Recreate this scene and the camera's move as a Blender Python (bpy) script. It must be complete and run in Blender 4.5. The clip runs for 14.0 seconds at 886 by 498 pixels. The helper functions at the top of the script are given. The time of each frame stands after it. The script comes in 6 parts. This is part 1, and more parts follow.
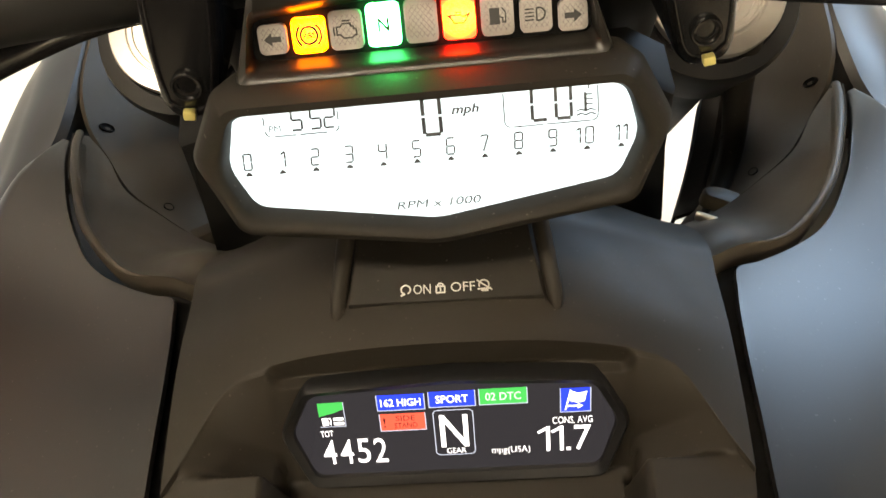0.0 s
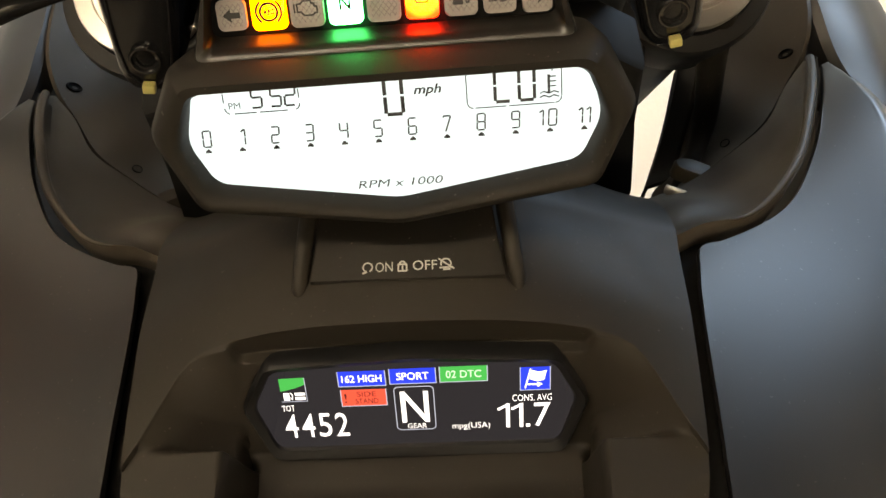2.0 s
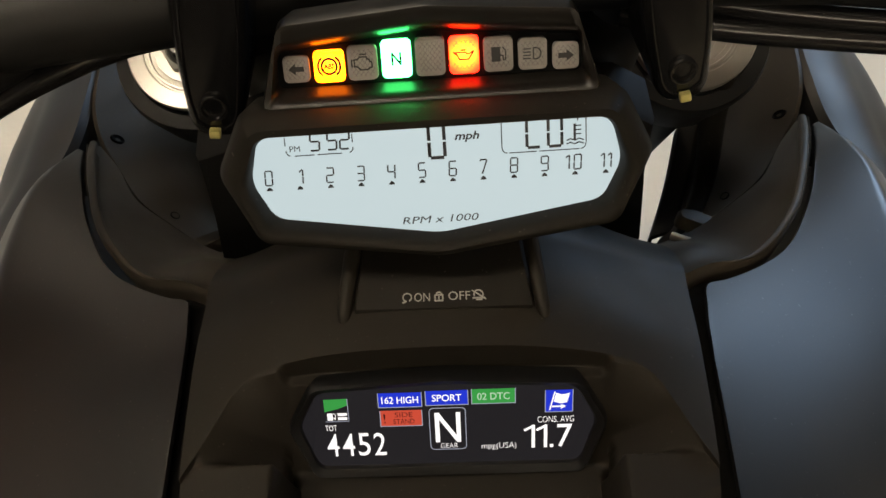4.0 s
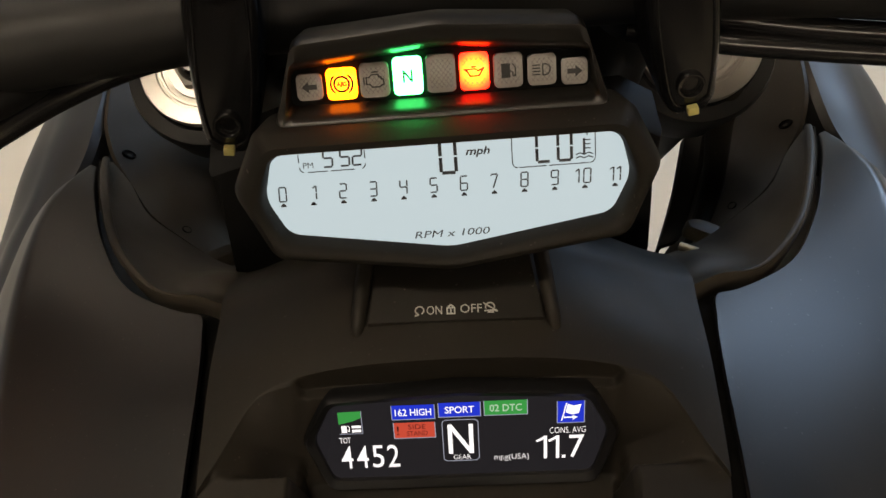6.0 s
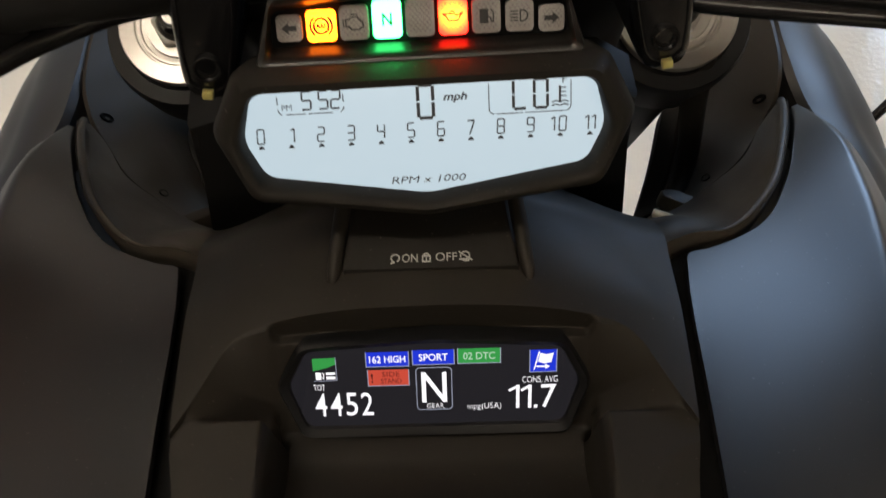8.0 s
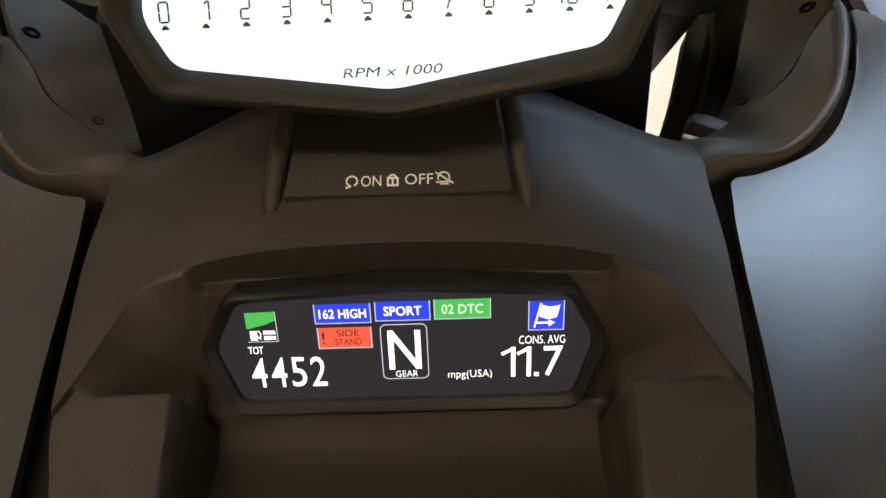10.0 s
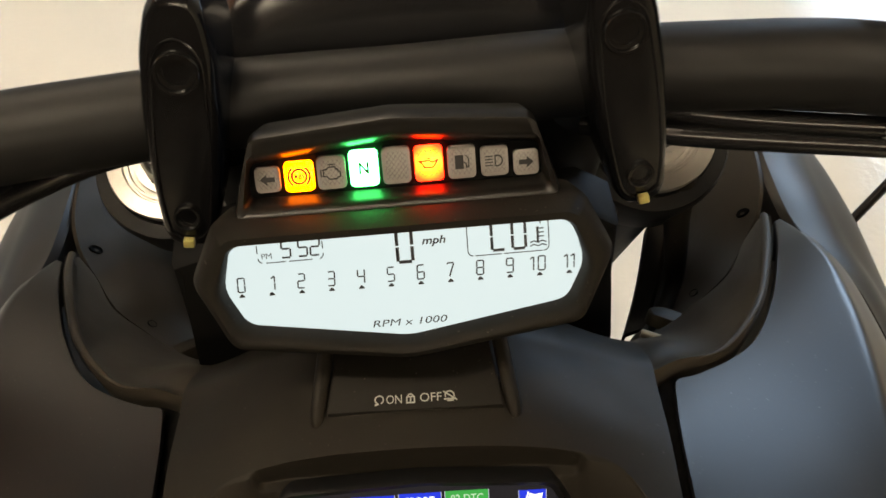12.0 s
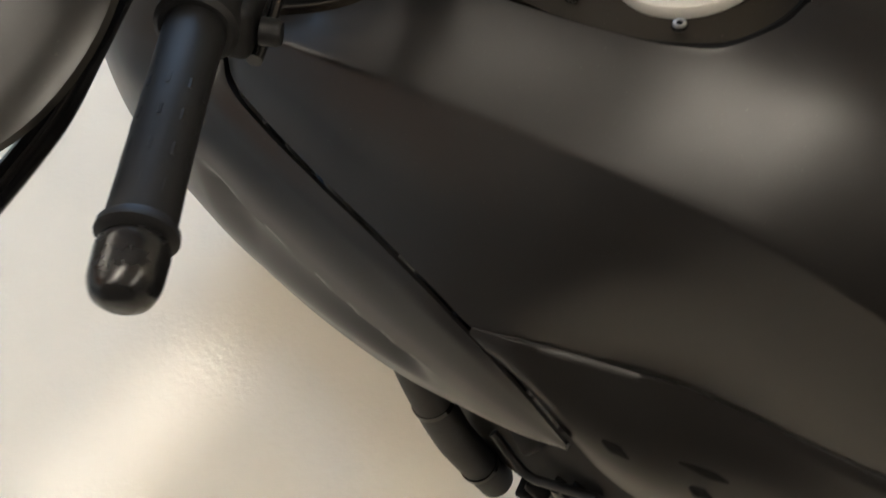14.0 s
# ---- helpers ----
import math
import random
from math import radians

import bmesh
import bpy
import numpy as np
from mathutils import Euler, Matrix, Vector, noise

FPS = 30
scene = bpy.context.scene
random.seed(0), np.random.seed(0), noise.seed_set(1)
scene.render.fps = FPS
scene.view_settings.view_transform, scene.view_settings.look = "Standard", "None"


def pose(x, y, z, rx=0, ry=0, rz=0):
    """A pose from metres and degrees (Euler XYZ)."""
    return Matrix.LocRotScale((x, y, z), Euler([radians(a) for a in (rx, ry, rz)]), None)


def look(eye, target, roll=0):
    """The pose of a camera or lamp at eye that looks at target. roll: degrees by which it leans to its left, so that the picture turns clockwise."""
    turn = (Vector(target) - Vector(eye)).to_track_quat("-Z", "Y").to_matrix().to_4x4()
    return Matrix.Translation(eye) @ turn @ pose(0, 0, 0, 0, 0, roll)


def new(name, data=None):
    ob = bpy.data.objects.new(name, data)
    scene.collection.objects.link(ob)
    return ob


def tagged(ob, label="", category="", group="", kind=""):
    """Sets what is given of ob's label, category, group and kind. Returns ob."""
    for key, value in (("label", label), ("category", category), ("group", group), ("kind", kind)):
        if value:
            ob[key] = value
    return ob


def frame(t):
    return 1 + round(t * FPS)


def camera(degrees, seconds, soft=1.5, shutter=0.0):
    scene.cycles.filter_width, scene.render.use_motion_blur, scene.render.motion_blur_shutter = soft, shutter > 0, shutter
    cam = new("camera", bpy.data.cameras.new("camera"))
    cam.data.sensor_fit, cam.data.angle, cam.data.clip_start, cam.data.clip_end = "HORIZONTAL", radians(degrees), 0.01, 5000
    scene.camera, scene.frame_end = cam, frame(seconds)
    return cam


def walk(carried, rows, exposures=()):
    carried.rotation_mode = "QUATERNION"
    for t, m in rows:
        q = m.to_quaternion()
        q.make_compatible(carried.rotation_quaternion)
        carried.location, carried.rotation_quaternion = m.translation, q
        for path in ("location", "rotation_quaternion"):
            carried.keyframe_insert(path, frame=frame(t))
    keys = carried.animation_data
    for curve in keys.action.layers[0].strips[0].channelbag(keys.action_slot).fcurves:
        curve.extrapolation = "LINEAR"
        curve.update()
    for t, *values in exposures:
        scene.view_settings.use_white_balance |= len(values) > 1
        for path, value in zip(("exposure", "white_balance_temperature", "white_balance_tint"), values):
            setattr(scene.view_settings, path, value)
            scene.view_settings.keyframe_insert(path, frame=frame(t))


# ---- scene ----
cam = camera(50.6, 14.0, shutter=0.25)
PATH = [
    (0, (0.0149, 0.0115, 1.2696), (-0.0341, 0.5281, 0.4148), -7.91),
    (0.5, (0.0201, 0.0091, 1.2675), (-0.0308, 0.5128, 0.4051), -9.28),
    (1, (0.0218, 0.0107, 1.2673), (-0.0139, 0.5275, 0.4119), -7.63),
    (1.5, (0.0180, 0.0062, 1.2651), (-0.0146, 0.5229, 0.4095), -6.15),
    (2, (0.0223, 0.0201, 1.2734), (-0.0124, 0.4884, 0.3905), -6.05),
    (2.5, (0.0145, 0.0088, 1.2676), (0.0009, 0.5118, 0.4034), -3.49),
    (3, (0.0156, -0.0008, 1.2789), (-0.0125, 0.5142, 0.4222), -5.29),
    (3.5, (0.0099, -0.0041, 1.2925), (-0.0128, 0.5194, 0.4407), -4.02),
    (6, (0.0064, -0.0049, 1.3001), (-0.0226, 0.5311, 0.4563), -5.08),
    (6.5, (0.0055, -0.0082, 1.3034), (-0.0215, 0.5344, 0.4638), -4.83),
    (7, (0.0051, -0.0071, 1.3069), (-0.0235, 0.5298, 0.4637), -4.55),
    (7.5, (0.0047, -0.0197, 1.3134), (-0.0209, 0.5262, 0.4759), -4.18),
    (8, (0.0064, -0.0232, 1.2923), (0.0013, 0.5149, 0.4495), -2.06),
    (8.2, (0.0112, -0.0214, 1.2739), (0.0086, 0.5110, 0.4274), -1.94),
    (10.5, (0.0158, 0.0170, 1.2168), (-0.0039, 0.5213, 0.3535), -3.41),
    (11, (0.0160, 0.0219, 1.2382), (-0.0069, 0.5617, 0.3968), -3.30),
    (11.5, (0.0136, 0.0250, 1.2626), (0.0004, 0.5895, 0.4372), -2.44),
    (12, (0.0136, -0.0090, 1.3019), (0.0124, 0.6081, 0.5151), -3.34),
    (12.3, (-0.0000, -0.0687, 1.3442), (0.0368, 0.5763, 0.5809), -3.28),
    (12.5, (-0.0153, -0.1303, 1.3726), (0.0528, 0.5267, 0.6219), -3.15),
    (12.8, (-0.0762, -0.2183, 1.4049), (0.0344, 0.4602, 0.6786), -4.53),
    (13, (-0.1156, -0.2529, 1.4274), (0.0205, 0.4249, 0.7049), -6.23),
    (13.2, (-0.1705, -0.2682, 1.4342), (0.0043, 0.3733, 0.6873), -7.72),
    (13.3, (-0.2030, -0.2738, 1.4395), (-0.0069, 0.3399, 0.6746), -8.42),
    (13.5, (-0.2839, -0.2755, 1.4485), (-0.0226, 0.2788, 0.6583), -8.83),
    (13.7, (-0.3576, -0.2700, 1.4598), (-0.0650, 0.2119, 0.6339), -10.20),
    (13.8, (-0.3912, -0.2694, 1.4670), (-0.0951, 0.1869, 0.6279), -11.29),
    (13.9, (-0.4193, -0.2624, 1.4678), (-0.1170, 0.1717, 0.6191), -12.30),
    (14, (-0.4446, -0.2456, 1.4666), (-0.1322, 0.1649, 0.6099), -12.54),
]
walk(cam, [(t, look(eye, target, roll)) for t, eye, target, roll in PATH], [(0.0, 1.55, 7300, 11), (0.5, 0.65, 7500, 12), (1.0, 0.92, 7200, 12), (1.5, 0.95, 7800, 12), (2.0, 1.08, 7700, 12), (2.5, 0.6, 6900, 11), (3.0, 0.25, 7000, 11), (6.0, 0.06, 7050, 14), (8.2, 0.10, 6550, 14), (10.5, 1.10, 7400, 12), (11.0, 0.4, 7100, 11), (11.5, 0.35, 7100, 11), (12.0, 0.5, 7400, 12), (12.5, 0.20, 6750, 12), (13.0, 0.12, 6900, 12), (13.5, -0.03, 6550, 12), (14.0, 0.40, 6200, 12)])

# ---- light ----
world = bpy.data.worlds.new("world")
world.use_nodes = True
scene.world = world
sky = world.node_tree.nodes.new("ShaderNodeTexSky")
sky.sky_type, sky.sun_disc, sky.sun_elevation, sky.sun_rotation = "NISHITA", False, radians(35), radians(90)
world.node_tree.links.new(sky.outputs[0], world.node_tree.nodes["Background"].inputs[0])
world.node_tree.nodes["Background"].inputs[1].default_value = 0.12


def area_lamp(name, m, sx, sy, watts, colour):
    data = bpy.data.lights.new(name, "AREA")
    data.shape, data.size, data.size_y, data.energy, data.color = "RECTANGLE", sx, sy, watts, colour
    ob = new(name, data)
    ob.matrix_world = m
    return ob


WINDOW_W, WINDOW_H, WINDOW_Z, WINDOW_Y = 3.10, 1.10, 1.925, 3.55
ROOM_X, ROOM_EAST, ROOM_Y0, ROOM_Y1, ROOM_Z = 2.5, 2.4, -3.4, 5.3, 2.7
# daylight through the high opening
area_lamp("sky_light", look((ROOM_EAST - 0.02, WINDOW_Y, WINDOW_Z), (0, WINDOW_Y, WINDOW_Z)), WINDOW_W, 1.08, 112, (0.45, 0.68, 1.0))
# the last two, at y -2.3, are added fill with no known lamp
LAMPS = ((-0.62, 2.20, 1.05, 0.36), (-1.05, 1.22, 1.15, 0.15), (-0.52, -0.15, 1.15, 0.15), (-1.75, -0.15, 1.15, 0.15), (0.2, -2.3, 1.15, 0.45), (1.7, -2.3, 1.15, 0.45))

# ---- materials ----


def material(name, base, rough=0.5, metal=0.0, spec=0.5, noise_scale=60.0, vary=0.15, bump=0.0, bump_scale=900.0, rough_vary=0.06, coat=0.0, emit=None, strength=0.0, dust=0.0):
    m = bpy.data.materials.new(name)
    m.use_nodes = True
    nt = m.node_tree
    b = nt.nodes["Principled BSDF"]
    b.inputs["Base Color"].default_value = (*base, 1)
    b.inputs["Roughness"].default_value = rough
    b.inputs["Metallic"].default_value = metal
    b.inputs["Specular IOR Level"].default_value = spec
    b.inputs["Coat Weight"].default_value = coat
    if emit:
        b.inputs["Emission Color"].default_value = (*emit, 1)
        b.inputs["Emission Strength"].default_value = strength
        return m
    co = nt.nodes.new("ShaderNodeTexCoord")
    big = nt.nodes.new("ShaderNodeTexNoise")
    big.inputs["Scale"].default_value, big.inputs["Detail"].default_value = noise_scale * 0.12, 4
    small = nt.nodes.new("ShaderNodeTexNoise")
    small.inputs["Scale"].default_value, small.inputs["Detail"].default_value = noise_scale, 6
    nt.links.new(co.outputs["Object"], big.inputs["Vector"])
    nt.links.new(co.outputs["Object"], small.inputs["Vector"])
    mix = nt.nodes.new("ShaderNodeMix")
    nt.links.new(big.outputs[0], mix.inputs[2])
    nt.links.new(small.outputs[0], mix.inputs[3])
    mix.inputs[0].default_value = 0.4
    ramp = nt.nodes.new("ShaderNodeMapRange")
    ramp.inputs["From Min"].default_value, ramp.inputs["From Max"].default_value = 0.3, 0.7
    ramp.inputs["To Min"].default_value, ramp.inputs["To Max"].default_value = 1 - vary, 1 + vary
    nt.links.new(mix.outputs[0], ramp.inputs["Value"])
    mul = nt.nodes.new("ShaderNodeVectorMath")
    mul.operation = "SCALE"
    mul.inputs[0].default_value = base
    nt.links.new(ramp.outputs[0], mul.inputs["Scale"])
    nt.links.new(mul.outputs[0], b.inputs["Base Color"])
    if dust:
        # sparse pale specks lying on the surface
        speck = nt.nodes.new("ShaderNodeTexNoise")
        speck.inputs["Scale"].default_value, speck.inputs["Detail"].default_value = 620, 1
        nt.links.new(co.outputs["Object"], speck.inputs["Vector"])
        cut = nt.nodes.new("ShaderNodeMapRange")
        cut.inputs["From Min"].default_value, cut.inputs["From Max"].default_value = 0.735, 0.80
        cut.inputs["To Max"].default_value = dust
        nt.links.new(speck.outputs[0], cut.inputs["Value"])
        lie = nt.nodes.new("ShaderNodeMix")
        lie.data_type = "RGBA"
        lie.inputs["B"].default_value = (0.26, 0.24, 0.21, 1)
        nt.links.new(cut.outputs[0], lie.inputs["Factor"])
        nt.links.new(mul.outputs[0], lie.inputs["A"])
        nt.links.new(lie.outputs["Result"], b.inputs["Base Color"])
    rr = nt.nodes.new("ShaderNodeMapRange")
    rr.inputs["From Min"].default_value, rr.inputs["From Max"].default_value = 0.3, 0.7
    rr.inputs["To Min"].default_value, rr.inputs["To Max"].default_value = max(0.02, rough - rough_vary), rough + rough_vary
    nt.links.new(mix.outputs[0], rr.inputs["Value"])
    nt.links.new(rr.outputs[0], b.inputs["Roughness"])
    if bump:
        grain = nt.nodes.new("ShaderNodeTexNoise")
        grain.inputs["Scale"].default_value, grain.inputs["Detail"].default_value = bump_scale, 2
        nt.links.new(co.outputs["Object"], grain.inputs["Vector"])
        bp = nt.nodes.new("ShaderNodeBump")
        bp.inputs["Strength"].default_value, bp.inputs["Distance"].default_value = bump, 0.0004
        nt.links.new(grain.outputs[0], bp.inputs["Height"])
        nt.links.new(bp.outputs[0], b.inputs["Normal"])
    return m


PAINT = material("matte black paint", (0.0068, 0.0063, 0.0060), 0.37, spec=0.56, noise_scale=45, vary=0.10, bump=0.03, bump_scale=1500, rough_vary=0.035, dust=0.13)
PLASTIC = material("black moulded plastic", (0.0135, 0.0120, 0.0098), 0.60, spec=0.14, noise_scale=80, vary=0.15, bump=0.12, bump_scale=2600, dust=0.2)
# paler than PLASTIC: the colour stands in for light missing from the scoops
COWLMAT = material("lightened moulded plastic", (0.036, 0.0305, 0.0235), 0.52, spec=0.22, noise_scale=80, vary=0.18, bump=0.12, bump_scale=2600, dust=0.2)
CONSOLEMAT = material("grained console plastic", (0.0150, 0.0126, 0.0094), 0.55, spec=0.18, noise_scale=80, vary=0.12, bump=0.10, bump_scale=2600, dust=0.12)
HOODMAT = material("satin moulded plastic", (0.0075, 0.0068, 0.0057), 0.34, spec=0.40, noise_scale=80, vary=0.12, bump=0.06, bump_scale=2600, dust=0.1)
BEZEL = material("satin black bezel", (0.006, 0.006, 0.0065), 0.42, spec=0.3, noise_scale=60, vary=0.1)
# flat black; also stands in for the shade inside joints, sockets and slots
DEEP_BLACK = material("deep flat black", (0.004, 0.004, 0.004), 0.8, spec=0.08, noise_scale=80, vary=0.2)
RUBBER = material("black rubber", (0.008, 0.008, 0.0085), 0.55, spec=0.3, noise_scale=120, vary=0.25, bump=0.2, bump_scale=1500)
GLOSS = material("glossy black plastic", (0.008, 0.008, 0.008), 0.10, noise_scale=40, vary=0.1, rough_vary=0.03)
SHELL = material("polished black shell", (0.010, 0.010, 0.011), 0.20, spec=0.7, noise_scale=40, vary=0.1, rough_vary=0.03)
SATIN = material("satin black anodised metal", (0.006, 0.006, 0.0065), 0.17, spec=0.32, noise_scale=60, vary=0.15, rough_vary=0.06)
BARMAT = material("matte black powder coat", (0.0075, 0.0075, 0.0075), 0.5, spec=0.34, noise_scale=120, vary=0.15, bump=0.08, bump_scale=2000)
HOSE = material("glossy hose rubber", (0.010, 0.010, 0.0105), 0.24, noise_scale=120, vary=0.2, rough_vary=0.05)
ALU = material("machined aluminium", (0.46, 0.445, 0.41), 0.33, metal=0.85, noise_scale=150, vary=0.08)
GREYALU = material("grey anodised aluminium", (0.20, 0.203, 0.20), 0.42, metal=0.5, noise_scale=100, vary=0.15)
CAPMAT = material("satin silver fuel cap", (0.54, 0.53, 0.49), 0.52, metal=0.25, noise_scale=160, vary=0.06, bump=0.03)
STEEL = material("zinc plated steel", (0.68, 0.66, 0.60), 0.34, metal=1.0, noise_scale=300, vary=0.2)
DARK = material("dark engine metal", (0.0055, 0.0055, 0.0055), 0.6, spec=0.10, noise_scale=30, vary=0.3)
TYRE = material("tyre rubber", (0.02, 0.02, 0.02), 0.7, noise_scale=60, vary=0.2, bump=0.2)
GOLD = material("worn yellow adjuster ring", (0.50, 0.45, 0.16), 0.4, metal=0.4, noise_scale=300)
LENS_GRID = material("moulded lens grid", (0.11, 0.105, 0.10), 0.4, noise_scale=200)
LENS_OFF = material("unlit grey lens", (0.24, 0.225, 0.21), 0.35, noise_scale=200, vary=0.1)
ICON = material("black printed symbol", (0.012, 0.012, 0.012), 0.6, noise_scale=200)
WHITEPRINT = material("white print", (0.50, 0.50, 0.47), 0.6, noise_scale=200)
WALL = material("cream painted wall", (0.74, 0.70, 0.60), 0.8, noise_scale=6, vary=0.04, bump=0.1, bump_scale=200)
CEIL = material("brown ceiling paint", (0.240, 0.176, 0.130), 0.85, noise_scale=6, vary=0.03)
WALL_BROWN = material("brown reflection panel", (0.52, 0.24, 0.125), 0.7, noise_scale=6, vary=0.1, bump=0.1, bump_scale=200)
PANEL = material("grey reflection panel", (0.30, 0.30, 0.285), 0.6, noise_scale=6, vary=0.06, bump=0.1, bump_scale=200)
WALL_NORTH = material("brown wall paint", (0.21, 0.165, 0.125), 0.7, noise_scale=6, vary=0.1, bump=0.1, bump_scale=200)
WALL_DARK = material("dark brown unseen wall", (0.080, 0.058, 0.044), 0.7, noise_scale=6, vary=0.1, bump=0.1, bump_scale=200)
TRIM = material("white trim paint", (0.8, 0.79, 0.75), 0.4, noise_scale=20, vary=0.04)
LCD_LIT = material("lit display", (0.02, 0.02, 0.02), 0.2, emit=(0.60, 0.76, 0.83), strength=0.80)
SEGMENT = material("dark display segment", (0.012, 0.015, 0.02), 0.4, noise_scale=100)
AMBER = material("amber lit lens", (0.1, 0.05, 0.01), 0.3, emit=(1.0, 0.155, 0.004), strength=15.0)
SCREEN = material("dark screen", (0.004, 0.004, 0.005), 0.06, emit=(0.013, 0.0125, 0.015), strength=1.0)
S_WHITE = material("white screen pixels", (0.0, 0.0, 0.0), 0.6, spec=0.1, emit=(0.95, 0.95, 0.97), strength=1.1)
S_GREY = material("grey screen pixels", (0.0, 0.0, 0.0), 0.6, spec=0.1, emit=(0.30, 0.33, 0.42), strength=1.0)
S_BLUE = material("blue screen pixels", (0.0, 0.0, 0.0), 0.6, spec=0.1, emit=(0.012, 0.035, 0.62), strength=1.0)
GREEN = material("green lit lens", (0.02, 0.1, 0.05), 0.3, emit=(0.028, 1.0, 0.20), strength=20.0)
RED = material("red lit lens", (0.1, 0.03, 0.02), 0.3, emit=(1.0, 0.036, 0.008), strength=18.0)
S_GREEN = material("green screen pixels", (0.0, 0.0, 0.0), 0.6, spec=0.1, emit=(0.03, 0.30, 0.06), strength=1.0)
S_PALE = material("pale green screen pixels", (0.0, 0.0, 0.0), 0.6, spec=0.1, emit=(0.42, 0.62, 0.45), strength=1.0)
S_RED = material("red screen pixels", (0.0, 0.0, 0.0), 0.6, spec=0.1, emit=(0.55, 0.07, 0.04), strength=1.0)
S_DARK = material("dark screen pixels", (0.0, 0.0, 0.0), 0.6, spec=0.1, emit=(0.07, 0.012, 0.01), strength=1.0)
# the red lens burns hotter in its middle, over the diode
rt = RED.node_tree
hot_co, hot_off, hot_len, hot_ramp = (rt.nodes.new(k) for k in ("ShaderNodeTexCoord", "ShaderNodeVectorMath", "ShaderNodeVectorMath", "ShaderNodeValToRGB"))
hot_off.operation, hot_off.inputs[1].default_value = "SUBTRACT", (0.5, 0.5, 0.5)
hot_len.operation = "LENGTH"
rt.links.new(hot_co.outputs["Generated"], hot_off.inputs[0])
rt.links.new(hot_off.outputs[0], hot_len.inputs[0])
rt.links.new(hot_len.outputs["Value"], hot_ramp.inputs[0])
hot_ramp.color_ramp.elements[0].position, hot_ramp.color_ramp.elements[0].color = 0.16, (1.0, 0.10, 0.006, 1)
hot_ramp.color_ramp.elements[1].position, hot_ramp.color_ramp.elements[1].color = 0.62, (1.0, 0.010, 0.004, 1)
rt.links.new(hot_ramp.outputs[0], rt.nodes["Principled BSDF"].inputs["Emission Color"])
LAMP_FAINT = material("fainter lamp diffuser", (0.8, 0.8, 0.8), 0.5, emit=(1.0, 0.89, 0.71), strength=10.5)
LAMP_GLOW = material("lamp diffuser", (0.8, 0.8, 0.8), 0.5, emit=(1.0, 0.89, 0.71), strength=24.0)


def floor_material():
    m = material("glossy cream epoxy floor", (0.84, 0.79, 0.68), 0.04, spec=0.33, noise_scale=5, vary=0.05, rough_vary=0.012)
    nt = m.node_tree
    b = nt.nodes["Principled BSDF"]
    co = nt.nodes.new("ShaderNodeTexCoord")
    n = nt.nodes.new("ShaderNodeTexNoise")
    n.inputs["Scale"].default_value, n.inputs["Detail"].default_value = 80, 2.0
    nt.links.new(co.outputs["Object"], n.inputs["Vector"])
    bp = nt.nodes.new("ShaderNodeBump")
    bp.inputs["Strength"].default_value, bp.inputs["Distance"].default_value = 0.20, 0.003
    nt.links.new(n.outputs[0], bp.inputs["Height"])
    nt.links.new(bp.outputs[0], b.inputs["Normal"])
    return m


FLOOR = floor_material()

# ---- building helpers ----


def V(*a):
    return Vector(a)


def link_mesh(name, bm, mat, parent=None, label="", smooth=True, angle=40):
    me = bpy.data.meshes.new(name)
    bmesh.ops.recalc_face_normals(bm, faces=bm.faces)
    for f in bm.faces:
        f.smooth = smooth
    if smooth:
        for e in bm.edges:
            if len(e.link_faces) == 2 and e.calc_face_angle(0) > radians(angle):
                e.smooth = False
    bm.to_mesh(me)
    bm.free()
    me.materials.append(mat)
    ob = new(name, me)
    ob.parent = parent
    if label:
        tagged(ob, label)
    return ob


def part(name, bm, mat, parent, label="", smooth=True, angle=40):
    return link_mesh(name, bm, mat, parent, label, smooth, angle)


def empty(name, at, label, category, group="", kind=""):
    ob = new(name)
    ob.location = at
    ob.empty_display_size = 0.1
    return tagged(ob, label, category, group, kind)


def move(bm, m):
    bmesh.ops.transform(bm, matrix=m, verts=bm.verts)
    return bm


def join(*many):
    """One bmesh out of several."""
    out = bmesh.new()
    for bm in many:
        me = bpy.data.meshes.new("joined")
        bm.to_mesh(me)
        bm.free()
        out.from_mesh(me)
        bpy.data.meshes.remove(me)
    return out


def box(sx, sy, sz, bevel=0.0, seg=2, m=None):
    bm = bmesh.new()
    bmesh.ops.create_cube(bm, size=1)
    bmesh.ops.scale(bm, vec=(sx, sy, sz), verts=bm.verts)
    if bevel:
        bmesh.ops.bevel(bm, geom=bm.edges[:], offset=bevel, segments=seg, profile=0.5, affect="EDGES")
    return move(bm, m) if m else bm


def prism(poly, z0, z1, bevel=0.0, seg=2, m=None):
    """A closed outline in x, y drawn up from z0 to z1, its upper rim rounded."""
    bm = bmesh.new()
    low = [bm.verts.new((x, y, z0)) for x, y in poly]
    top = [bm.verts.new((x, y, z1)) for x, y in poly]
    n = len(poly)
    bm.faces.new(low[::-1])
    cap = bm.faces.new(top)
    for i in range(n):
        bm.faces.new((low[i], low[(i + 1) % n], top[(i + 1) % n], top[i]))
    if bevel:
        bmesh.ops.bevel(bm, geom=list(cap.edges), offset=bevel, segments=seg, profile=0.5, affect="EDGES")
    return move(bm, m) if m else bm


